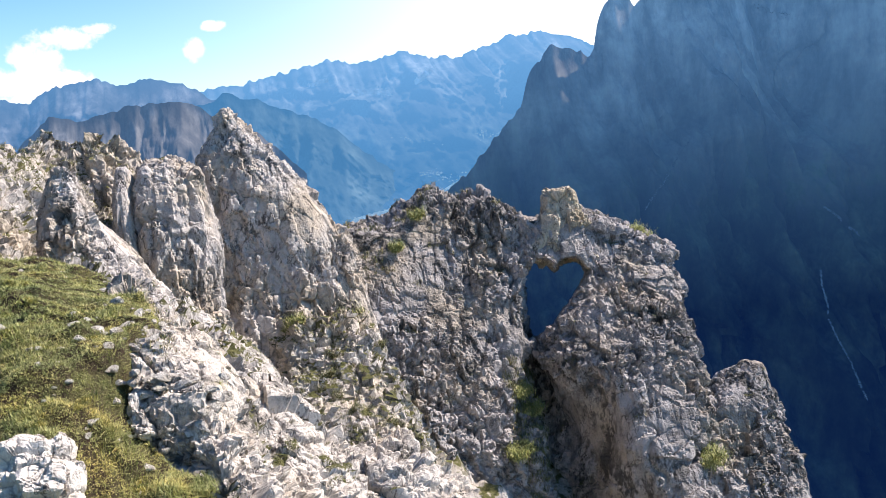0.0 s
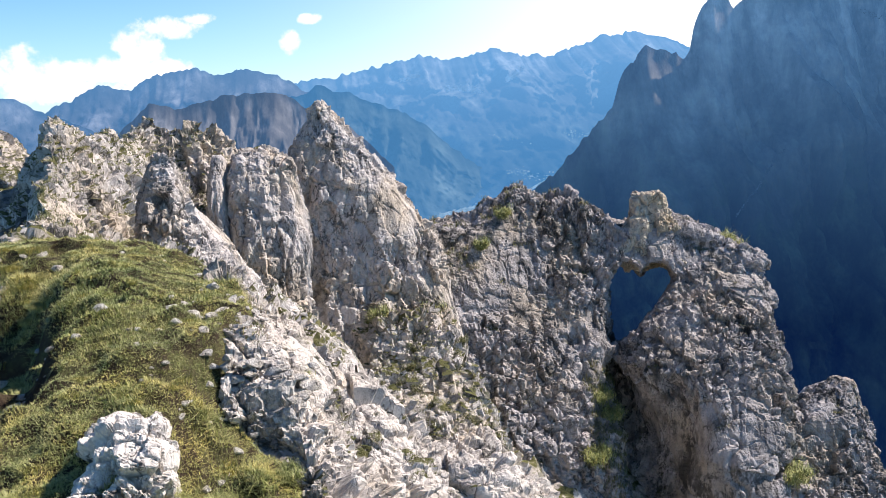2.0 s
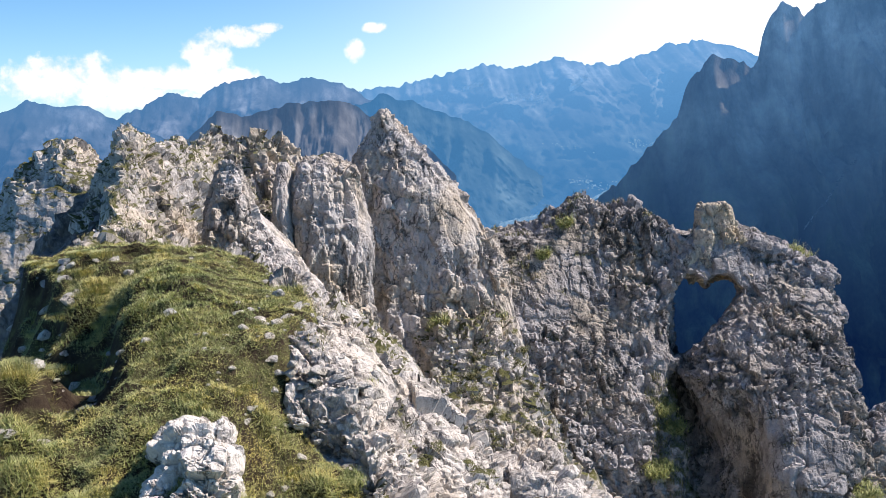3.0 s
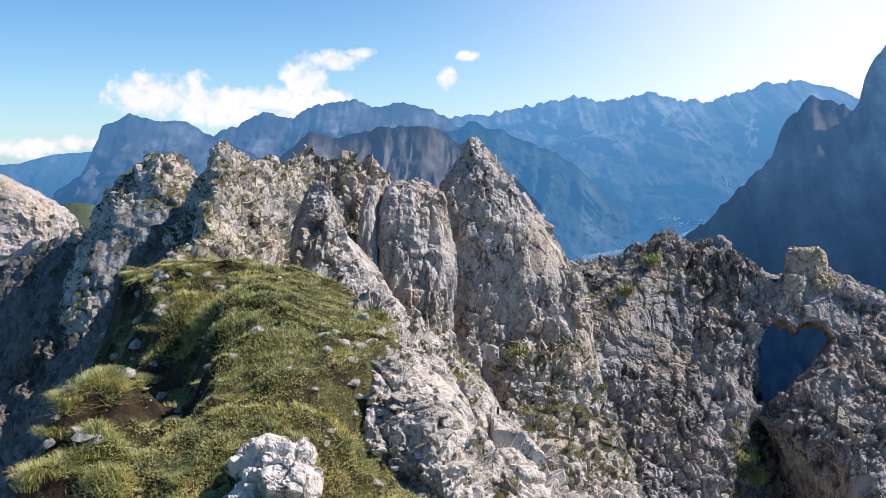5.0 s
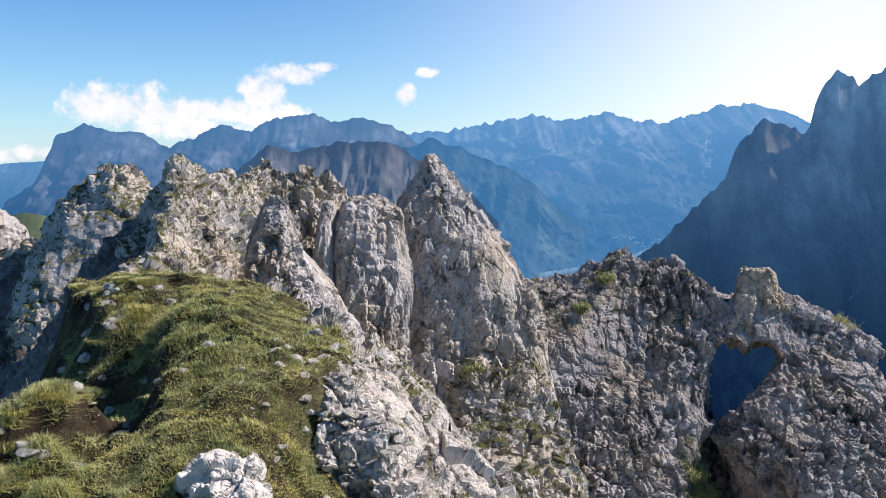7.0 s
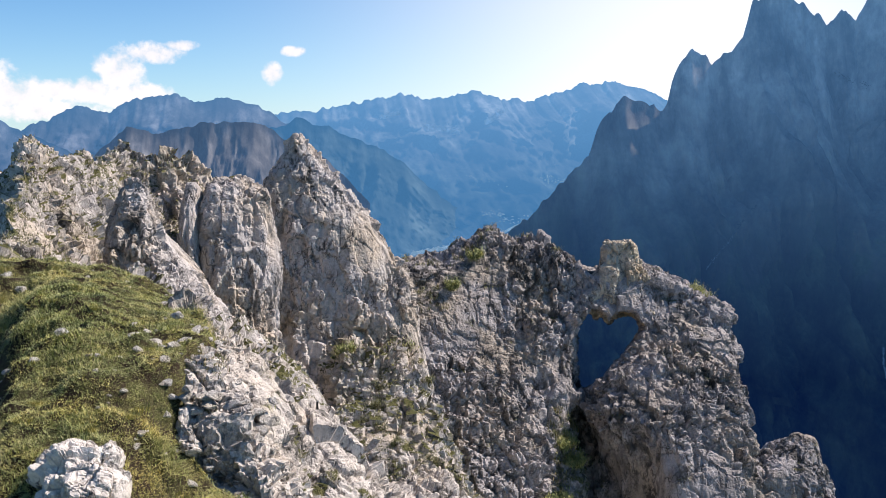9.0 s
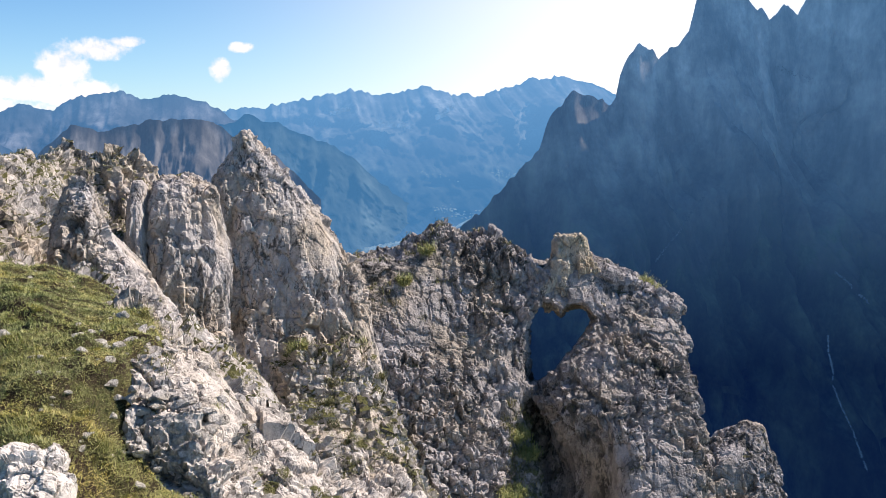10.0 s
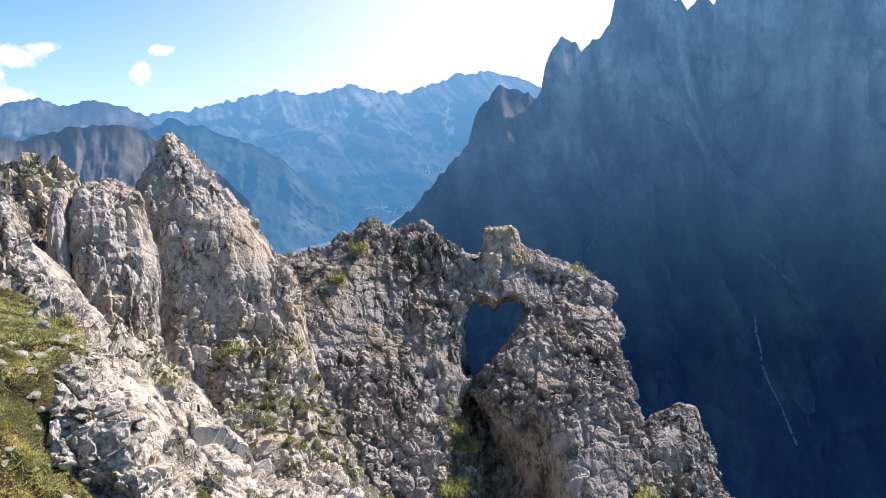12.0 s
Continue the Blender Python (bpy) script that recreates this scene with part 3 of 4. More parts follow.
def cliff(p):
    """The drop on the shady side of the crest."""
    x, y, z = p.T
    h = ridge_line(x, y, ((-3.2, 9, -3.6), (-4.7, 14, -3.0), (-5.5, 19, -2.1), (-6.5, 24, -0.95), (-6.4, 29, -1.9), (-9.4, 32.5, -2.7), (-13.0, 33.5, -3.2), (-17, 34.5, -4.4)), 1.25, 3.0)
    return (z - h) * 0.6


# the cliff's shade is partly painted by its darker stone
rock("rock_cliff", [cliff], (-20, 7, -14), (-3, 36, 0), 0.27, CLIFF_SHADE, "weathered cliff darkened to add shade on the left of the crest", seed=57, flutes=0.12, warp=0.3, split=1, upright=0.35, big=0.6, shell=True)
crag = loft(((-14, -16, -7, 27, 40), (-8, -14.6, -7.8, 29.5, 39), (-4, -13.5, -8.4, 31.3, 38), (-2.4, -13.0, -8.9, 32.2, 37.5), (-1.7, -12.5, -9.5, 32.6, 37), (-1.0, -11.8, -10.0, 33.1, 36.5), (-0.6, -11.2, -10.3, 33.5, 36)), 3.0)
rock("rock_crag", [crag], (-17, 26, -12), (-6, 41, 0.4), 0.22, SLOPE, "grass-topped limestone crag above a shaded cliff", seed=51, flutes=0.04, warp=0.3, split=1, big=0.3, amount=0.8)
slab = loft(((-9, -30, -15.5, 37, 46), (-5, -29, -17, 38.5, 45), (-3.5, -28, -17.2, 39.5, 44), (-2.8, -27, -17.9, 40, 43.5), (-2.2, -26, -18.8, 40.3, 43), (-1.3, -25, -20.8, 40.6, 42.5)), 3.0)
rock("rock_flank", [slab], (-31, 35, -9), (-14, 47, 0), 0.3, CLEAN, "smooth sunlit limestone flank beyond the gap", seed=53, warp=0.3, split=1, big=0.35, amount=0.6, upright=1.6)


def near_height(x, y):
    cx = np.interp(y, (3, 5, 7, 9, 10.5, 13), (-1.2, -1.2, -1.3, -2.1, -2.9, -3.6))
    cz = np.interp(y, (2, 4, 5, 5.6, 6.3, 7, 8, 9.5, 10.5, 12, 14), (-3.0, -2.42, -2.14, -1.98, -1.7, -1.5, -1.38, -1.3, -1.4, -2.1, -3.2))
    wl_ = np.interp(y, (3, 5, 7, 9, 11), (1.75, 1.42, 1.15, 0.9, 0.7))
    wr = np.interp(y, (3, 5, 7, 9, 11), (1.4, 1.2, 1.0, 1.2, 0.8))
    o = x - cx
    left, right = np.maximum(-o - wl_, 0), np.maximum(o - wr, 0)
    return cz - 0.16 * np.abs(o) ** 1.3 - 1.9 * left - 0.8 * right - 0.75 * right**2


def hollow(x, y, cx, cy, rx, ry):
    return np.exp(-(((x - cx) / rx) ** 2) - ((y - cy) / ry) ** 2)


def pit(x, y, cx, cy, rx, ry):
    return np.exp(-((((x - cx) / rx) ** 2 + ((y - cy) / ry) ** 2) ** 2))


# tussocks along the edge of the turf: x, y, radius, height
TUSSOCKS = ((-2.5, 6.88, 0.21, 0.20), (-2.43, 6.28, 0.19, 0.20), (-2.62, 6.08, 0.17, 0.16), (-2.32, 5.84, 0.17, 0.15), (-2.5, 5.55, 0.18, 0.15), (-2.15, 5.45, 0.14, 0.10), (-2.62, 8.5, 0.26, 0.14), (-2.25, 8.1, 0.22, 0.10), (-0.75, 6.0, 0.13, 0.12), (-0.45, 5.75, 0.12, 0.10), (-0.62, 5.45, 0.13, 0.08))


def turf_height(x, y):
    p = np.stack([x, y, 0 * x], 1)
    ragged = x + 0.32 * fbm(p, 0.7, 3, 77) * np.clip((-1.6 - x) / 0.4, 0, 1)
    jx, jy = x + 0.10 * fbm(p, 0.3, 3, 78), y + 0.10 * fbm(p, 0.3, 3, 79)
    z = near_height(ragged, y) + 0.12 * fbm(p, 0.9, 4, 70) + 0.05 * ridged(p, 0.3, 3, 75) + 0.05 * fbm(p, 0.22, 2, 76)
    for tx, ty, r, h in TUSSOCKS:
        z = z + h * pit(jx, jy, tx, ty, r, r)
    # eroded trough with a peat hole
    z = z - 0.34 * pit(jx, jy, -2.17, 6.88, 0.34, 0.48) - 0.62 * pit(jx, jy, -1.97, 6.40, 0.23, 0.19) - 0.30 * pit(jx, jy, -2.42, 6.55, 0.14, 0.11)
    bank = np.exp(-(((jx + 2.58) / 0.44) ** 4)) * np.clip((y - 7.0) / 0.4, 0, 1)
    z = z - bank * (0.38 * np.clip((9.4 - jy) / 1.4, 0, 1) + 0.26 / (1 + np.exp((jy - 7.9) / 0.04)))
    edge = np.interp(y, EDGE_Y, EDGE_X)
    z = z - 0.5 * np.clip((x - edge - 0.1) / 0.25, 0, 2)
    # broken step down to a lower patch
    return z - 0.40 / (1 + np.exp((jy - 6.5) / 0.08)) / (1 + np.exp(-(jx + 0.84) / 0.09)) * np.clip((y - 5.0) / 0.5, 0, 1)


verts, faces = sheet(np.arange(-6, 1.0, 0.04), np.arange(3, 13, 0.04), turf_height)
tagged(new("ground_near", mesh_from("ground_near", verts, faces, TURF)), "grassy crest of the ridge", "ground", kind="structure")


verts, faces = sheet(np.arange(-7, 2.5, 0.12), np.arange(-9, 3.05, 0.12), lambda x, y: near_height(x, np.maximum(y, 2)) - 0.12 + 0.1 * fbm(np.stack([x, y, 0 * x], 1), 0.9, 3, 70) - 0.35 * np.maximum(2 - y, 0))
tagged(new("ground_behind", mesh_from("ground_behind", verts, faces, TURF)), "grassy ridge falling away behind the viewer", "ground", kind="structure")


def mountain_body(x, y):
    out = np.hypot(np.maximum(np.abs(x) - 20, 0), np.maximum(np.abs(y - 22) - 28, 0))
    p = np.stack([x, y, 0 * x], 1)
    return np.maximum(-44 - 1.15 * out + np.minimum(out * 0.15, 60) * ridged(p, 160, 4, 66), -1590)


verts, faces = sheet(np.linspace(-1500, 1500, 130), np.linspace(-1500, 1500, 130), mountain_body)
tagged(new("ground_mountain", mesh_from("ground_mountain", verts, faces, SLOPE)), "steep flanks below the ridge", "ground", kind="structure")


def ledge_height(x, y):
    """Bare rock that comes out from under the turf on the sunny side."""
    edge = np.interp(y, EDGE_Y, EDGE_X)
    out = x - edge + 0.34 * fbm(np.stack([x, y, 0 * x], 1), 0.6, 3, 91)
    return near_height(x, y) - 0.40 * hollow(x, y, -0.5, 5.8, 0.42, 0.5) - 0.75 + 0.70 * np.clip(out / 0.3 + 0.5, 0, 1) + 0.14 * fbm(np.stack([x, y, 0 * x], 1), 0.7, 3, 93) * np.clip(out / 0.3, 0, 1)


rock("ground_ledge", [lambda p: (p[:, 2] - ledge_height(p[:, 0], p[:, 1])) * 0.6], (-2.2, 4.6, -5.0), (2.4, 11.5, -0.9), 0.09, PALE, "bare pale limestone ledges beside the turf", amount=0.55, size=0.42, seed=35, warp=0.05, split=2, upright=1.5, big=0.45, shell=True)
tagged(scene.objects["ground_ledge"], category="ground", kind="structure")

block = loft(((-3.4, -0.85, 0.2, 6.45, 8.3), (-2.4, -0.8, 0.1, 6.55, 8.2), (-2.05, -0.75, -0.1, 6.65, 8.1), (-1.78, -0.7, -0.28, 6.85, 7.9)), 4)
rock("rock_outcrop", [block], (-1.4, 6, -3.4), (0.8, 9, -1.3), 0.07, PALE, "stacked pale limestone blocks beside the turf", amount=0.5, size=0.55, seed=41, warp=0.12, split=2, upright=1.2)
block = loft(((-3.6, -0.5, 1.0, 5.6, 8.0), (-3.0, -0.4, 0.85, 5.9, 7.9), (-2.65, -0.35, 0.65, 6.2, 7.8), (-2.42, -0.28, 0.42, 6.6, 7.7), (-2.3, -0.2, 0.25, 6.9, 7.5)), 2.8)
rock("rock_outcrop", [block], (-1, 5.4, -3.6), (1.5, 8.5, -2), 0.07, PALE, "rounded white limestone outcrop with cracked top", amount=0.5, size=0.55, seed=43, warp=0.12, split=2, upright=1.2)
block = loft(((-4.2, 0.3, 1.9, 6.2, 8.2), (-3.3, 0.5, 1.6, 6.4, 8.0), (-2.95, 0.6, 1.35, 6.6, 7.8), (-2.82, 0.7, 1.1, 6.8, 7.6)), 3.0)
rock("rock_outcrop", [block], (0, 5.8, -4.2), (2.4, 8.8, -2.5), 0.07, PALE, "white limestone boulder at the edge of the drop", amount=0.5, size=0.55, seed=45, warp=0.12, split=2, upright=1.2)


block = loft(((-2.75, -1.58, -0.84, 4.9, 5.9), (-2.25, -1.53, -0.86, 5.0, 5.85), (-2.05, -1.49, -0.86, 5.1, 5.8), (-1.94, -1.43, -0.89, 5.2, 5.75), (-1.85, -1.37, -0.94, 5.28, 5.7), (-1.78, -1.28, -1.0, 5.36, 5.65)), 3.0)
rock("boulder", [block], (-2.0, 4.5, -2.7), (-0.5, 6.3, -1.4), 0.05, WHITE, "white weathered limestone boulder lying in the grass", amount=0.46, size=0.44, seed=47, warp=0.10, split=2, upright=1.0, big=0.4)


# ---- loose stones ----
STONE = limestone("loose_stone", (0.72, 0.67, 0.605), (0.46, 0.425, 0.385), (0.96, 0.91, 0.82), stained=0.1)


def stone_mesh(seed):
    rnd = random.Random(seed)
    bm = bmesh.new()
    bmesh.ops.create_icosphere(bm, subdivisions=2, radius=1.0)
    cuts = []
    for _ in range(15):
        n = Vector((rnd.gauss(0, 1), rnd.gauss(0, 1), rnd.gauss(0, 1))).normalized()
        cuts.append((n, rnd.uniform(0.42, 0.68)))
    stretch = (rnd.uniform(0.8, 1.2), rnd.uniform(0.7, 1.1), rnd.uniform(0.3, 0.55))
    for v in bm.verts:
        for n, d in cuts:
            over = v.co.dot(n) - d
            if over > 0:
                v.co -= n * over
        v.co += v.co.normalized() * 0.05 * noise.noise(v.co * 3 + Vector((seed, 0, 0)))
        v.co = Vector([a * b for a, b in zip(v.co, stretch)])
    me = bpy.data.meshes.new("stone")
    bm.to_mesh(me)
    bm.free()
    me.materials.append(STONE)
    return me


STONES = [stone_mesh(k) for k in range(8)]
rnd = random.Random(5)


def put_stone(x, y, z, size, label, group):
    ob = new("stone", STONES[rnd.randrange(len(STONES))])
    ob.matrix_world = pose(x, y, z + size * 0.05, rnd.uniform(-20, 20), rnd.uniform(-20, 20), rnd.uniform(0, 360)) @ Matrix.Scale(size, 4)
    return tagged(ob, label, "stone", group)


# stacked blocks of the broken step
for k in range(95):
    up = rnd.random()
    y = 6.30 + 0.24 * up + rnd.uniform(-0.05, 0.02)
    x = rnd.uniform(-0.88, -0.05)
    z = -2.28 + 0.52 * up - 0.3 * max(x + 0.5, 0)
    put_stone(x, y, z, rnd.uniform(0.035, 0.11), "angular grey limestone block in a broken step", "blocks of the broken step")
# rubble round the boulder and under the peat bank
for k in range(64):
    x, y = (rnd.gauss(-1.3, 0.34), rnd.uniform(4.7, 5.3)) if k < 46 else (rnd.gauss(-2.15, 0.2), rnd.uniform(6.5, 7.2))
    put_stone(x, y, float(turf_height(np.array([x]), np.array([y]))[0]), rnd.choice((0.02, 0.025, 0.03, 0.045, 0.06)), "broken white limestone piece on bare soil", "rubble on the crest")
# rocks along the cliff edge of the turf
for k in range(85):
    y = rnd.uniform(5.6, 10.2)
    x = float(np.interp(y, (5, 7, 9, 10.5), (-2.62, -2.5, -2.95, -3.5))) + rnd.gauss(-0.02, 0.17)
    put_stone(x, y, float(turf_height(np.array([x]), np.array([y]))[0]), rnd.choice((0.03, 0.04, 0.06, 0.09, 0.12)), "pale limestone rock on the cliff edge", "rocks on the cliff edge")
# the larger stones in the turf
for x, y, size in ((-0.92, 7.1, 0.12), (-0.72, 7.25, 0.09), (-1.3, 6.7, 0.065), (-1.12, 6.75, 0.05), (-1.55, 7.05, 0.085), (-1.02, 6.3, 0.05), (-0.68, 7.5, 0.11), (-0.85, 7.75, 0.09), (-1.0, 7.35, 0.06), (-1.95, 7.05, 0.07), (-2.15, 7.5, 0.06), (-2.3, 8.9, 0.09), (-2.5, 9.2, 0.10), (-1.15, 6.15, 0.045), (-0.9, 5.95, 0.05), (-1.22, 6.45, 0.04), (-0.75, 5.6, 0.06), (-0.55, 5.4, 0.07)):
    put_stone(x, y, float(turf_height(np.array([x]), np.array([y]))[0]), size, "pale limestone stone lying in the turf", "stones in the turf")
for _ in range(120):
    y = rnd.uniform(5.2, 10.5)
    x = float(np.interp(y, EDGE_Y, EDGE_X)) + rnd.gauss(0.12, 0.28)
    z = max(float(turf_height(np.array([x]), np.array([y]))[0]), float(ledge_height(np.array([x]), np.array([y]))[0]))
    put_stone(x, y, z, rnd.choice((0.02, 0.03, 0.03, 0.04, 0.05, 0.07)), "small broken limestone piece on the ledge", "broken stones on the ledge")


# ---- grass ----
def grass_material(name, low, high, dry):
    m, ns, ls, bs = nodes_of(name)
    geo = add(ns, "NewGeometry")
    tone = ramp(ns, ((0.0, low), (0.6, high), (0.86, dry), (1.0, dry)))
    ls.new(geo.outputs["Random Per Island"], tone.inputs[0])
    n = add(ns, "TexNoise", i_Scale=3.2, i_Detail=8.0, i_Roughness=0.7)
    ls.new(add(ns, "TexCoord").outputs["Object"], n.inputs["Vector"])
    patch = ramp(ns, ((0.36, (0.55, 0.62, 0.55)), (0.5, (0.95, 0.95, 0.85)), (0.64, (1.4, 1.2, 0.95))))
    ls.new(n.outputs[0], patch.inputs[0])
    ls.new(mixed(ns, ls, 1.0, tone.outputs[0], patch.outputs[0], "MULTIPLY"), bs.inputs["Base Color"])
    bs.inputs["Roughness"].default_value = 0.6
    bs.inputs["Subsurface Weight"].default_value = 0.0
    return m


GRASS = grass_material("mountain_grass", (0.23, 0.24, 0.08), (0.40, 0.39, 0.145), (0.46, 0.42, 0.20))
HERB = grass_material("green_herbs", (0.19, 0.22, 0.07), (0.32, 0.345, 0.12), (0.40, 0.38, 0.17))


OLIVE = grass_material("olive_rock_grass", (0.075, 0.085, 0.03), (0.15, 0.155, 0.055), (0.26, 0.23, 0.11))


def blades(roots, length, width, lean, seed, bend=0.5, short=False):
    """Bent blades of two quads each."""
    g = np.random.default_rng(seed)
    n = len(roots)
    a = g.uniform(0, 2 * np.pi, n)
    out = np.stack([np.cos(a), np.sin(a), 0 * a], 1)
    side = np.stack([-np.sin(a), np.cos(a), 0 * a], 1)
    ln = (length * g.uniform(0.5, 1.3, n))[:, None]
    w_ = width * g.uniform(0.6, 1.3, n)[:, None]
    tip = lean * g.uniform(0.2, 1.4, n)[:, None]
    up = np.array((0, 0, 1.0))
    mid = roots + ln * (0.6 * up + 0.35 * tip * out)
    end = roots + ln * ((1.0 - bend * tip) * up + tip * out)
    if short:
        v = np.stack([roots - side * w_, roots + side * w_, end + side * w_ * 0.3, end - side * w_ * 0.3], 1).reshape(-1, 3)
        return v, np.arange(n)[:, None] * 4 + (0, 1, 2, 3)
    v = np.stack([roots - side * w_, roots + side * w_, mid + side * w_ * 0.7, mid - side * w_ * 0.7, end + side * w_ * 0.15, end - side * w_ * 0.15], 1).reshape(-1, 3)
    b = np.arange(n)[:, None] * 6
    f = np.concatenate([b + (0, 1, 2, 3), b + (3, 2, 4, 5)])
    return v, f


g = np.random.default_rng(3)
n = 740000
gx, gy = g.uniform(-3.9, 0.4, n), g.uniform(4.2, 11.5, n)
edge = np.interp(gy, EDGE_Y, EDGE_X)
where = np.stack([gx, gy, 0 * gx], 1)
cover = 1.4 * fbm(where, 0.35, 4, 55) + 0.62
bare = 2.2 * pit(gx, gy, -2.15, 6.85, 0.32, 0.50) + 1.6 * pit(gx, gy, -2.62, 7.7, 0.34, 0.35) - 0.6 * hollow(gx, gy, -0.6, 5.7, 0.5, 0.6) - 0.9 * hollow(gx, gy, -0.75, 6.3, 0.4, 0.6)
for tx, ty, r, h in TUSSOCKS:
    bare = bare - 2.0 * pit(gx, gy, tx, ty, r, r)
steep = np.hypot(turf_height(gx + 0.04, gy) - turf_height(gx - 0.04, gy), turf_height(gx, gy + 0.04) - turf_height(gx, gy - 0.04)) / 0.08
keep = (steep < np.where(gx > -1.3, 3.5, 1.9) + 1.5 * fbm(where, 0.5, 3, 56)) & ((gx < edge + 0.18 + 0.1 * g.normal(size=n)) | ((gx < -0.15) & (gy < 6.42) & (gy > 4.8)) | ((gx < edge + 0.42) & (gy > 6.3) & (gy < 8))) & (cover - bare > g.uniform(-0.7, 0.3, n)) & (g.uniform(size=n) < np.clip(1.35 - 0.09 * gy, 0.3, 1))
roots = np.stack([gx, gy, turf_height(gx, gy)], 1)[keep]
tall = 0.024 + 0.04 * np.clip(1.3 * fbm(roots * (1, 1, 0), 0.3, 3, 58) + 0.18, 0, 1)
for tx, ty, r, h in TUSSOCKS:
    tall = tall + 0.045 * pit(roots[:, 0], roots[:, 1], tx, ty, r, r)
herb = fbm(roots * (1, 1, 0), 0.8, 3, 59) + 0.25 * g.normal(size=len(roots)) > 0.12
for pick, mat, text, kind_seed in ((~herb, GRASS, "short yellow-green mountain turf", 4), (herb, HERB, "low green herbs among the turf", 6)):
    v, f = blades(roots[pick], tall[pick] * (0.75 if mat is HERB else 1.0), 0.0026 if mat is GRASS else 0.0042, 1.25, kind_seed, 0.6, True)
    tagged(new("grass" if mat is GRASS else "herbs", mesh_from("grass", v, f, mat)), text, "grass", kind="stuff")


def tuft(name, x, y, z, radius, height, count, material, label, seed):
    g = np.random.default_rng(seed)
    a, r = g.uniform(0, 2 * np.pi, count), radius * np.sqrt(g.uniform(0, 1, count))
    roots = np.stack([r * np.cos(a), r * np.sin(a), 0.25 * radius * (1 - (r / radius) ** 2)], 1)
    ob = new(name, mesh_from(name, *blades(roots, np.full(count, height), 0.0021, 0.75, seed, 0.55), material))
    ob.location = (x, y, z - 0.02)
    return tagged(ob, label, "grass")


for k in range(70):
    x, y = rnd.uniform(-2.9, -0.5), rnd.uniform(4.6, 9.8)
    if x < np.interp(y, (5, 7.2, 8.5, 10), (-0.3, -0.7, -1.0, -1.7)) and x > np.interp(y, (5, 7, 9, 10), (-2.7, -2.5, -2.9, -3.2)):
        tuft("grass_tuft", x, y, float(turf_height(np.array([x]), np.array([y]))[0]), rnd.uniform(0.04, 0.10), rnd.uniform(0.035, 0.06), 160, rnd.choice((GRASS, HERB, GRASS)), "small grass tuft standing in the turf", 500 + k)
for k in range(34):
    y = 4.6 + 5.6 * ((k * 0.618) % 1.0)
    cx = float(np.interp(y, (3, 5, 7, 9, 10.5, 13), (-1.2, -1.2, -1.3, -2.1, -2.9, -3.6)))
    x = cx - float(np.interp(y, (3, 5, 7, 9, 11), (1.5, 1.25, 1.15, 0.7, 0.5))) + rnd.gauss(0.0, 0.28)
    tuft("grass_tuft", x, y, float(turf_height(np.array([x]), np.array([y]))[0]), rnd.uniform(0.08, 0.16), rnd.uniform(0.045, 0.075), 520, GRASS, "long-bladed yellow-green grass tuft on the ridge edge", 300 + k)


# ---- scree ----
def scree(name, ob, count, small, large, label, seed, box=None, material=None, patch=-0.2, lowest_up=0.35):
    """Angular stones strewn over a ground or a rock."""
    g = np.random.default_rng(seed)
    me = ob.data
    co, no = np.empty(len(me.vertices) * 3, np.float32), np.empty(len(me.vertices) * 3, np.float32)
    me.vertices.foreach_get("co", co)
    me.vertices.foreach_get("normal", no)
    co, no = co.reshape(-1, 3).astype(float), no.reshape(-1, 3)
    ok = (no[:, 2] > lowest_up) & (fbm(co, 1.4, 3, seed) > patch)
    if box:
        lo, hi = np.array(box, float)
        ok &= ((co > lo) & (co < hi)).all(1)
    at = co[ok]
    at = at[g.choice(len(at), min(count, len(at)), replace=False)]
    size = small * (large / small) ** (g.uniform(0, 1, len(at)) ** 2.2)
    all_v, all_f, base = [], [], 0
    for kind in range(8):
        mine = np.arange(len(at)) % 8 == kind
        k = np.random.default_rng(900 + kind)
        box_v = np.array([(a, b, c) for a in (-1, 1) for b in (-1, 1) for c in (-1, 1)], float)
        box_v = box_v * k.uniform(0.45, 1.0, (8, 3)) * (1.0, 0.8, 0.6)
        box_f = np.array(((0, 1, 3, 2), (4, 6, 7, 5), (0, 4, 5, 1), (2, 3, 7, 6), (0, 2, 6, 4), (1, 5, 7, 3)))
        v, f = box_v, box_f
        n = mine.sum()
        q = k.normal(size=(n, 4)) * (0.35, 0.35, 1, 1)
        q /= np.linalg.norm(q, axis=1, keepdims=True)
        a, b, c, d = q.T
        turn = np.stack([1 - 2 * (c * c + d * d), 2 * (b * c - d * a), 2 * (b * d + c * a), 2 * (b * c + d * a), 1 - 2 * (b * b + d * d), 2 * (c * d - b * a), 2 * (b * d - c * a), 2 * (c * d + b * a), 1 - 2 * (b * b + c * c)], 1).reshape(-1, 3, 3)
        w_ = np.einsum("nij,vj->nvi", turn, v) * size[mine][:, None, None] + at[mine][:, None]
        all_v.append(w_.reshape(-1, 3))
        all_f.append((f[None] + (np.arange(n) * len(v))[:, None, None]).reshape(-1, 4) + base)
        base += n * len(v)
    me = mesh_from(name, np.concatenate(all_v), np.concatenate(all_f), material or PALE, False)
    return tagged(new(name, me), label, "stones", kind="stuff")


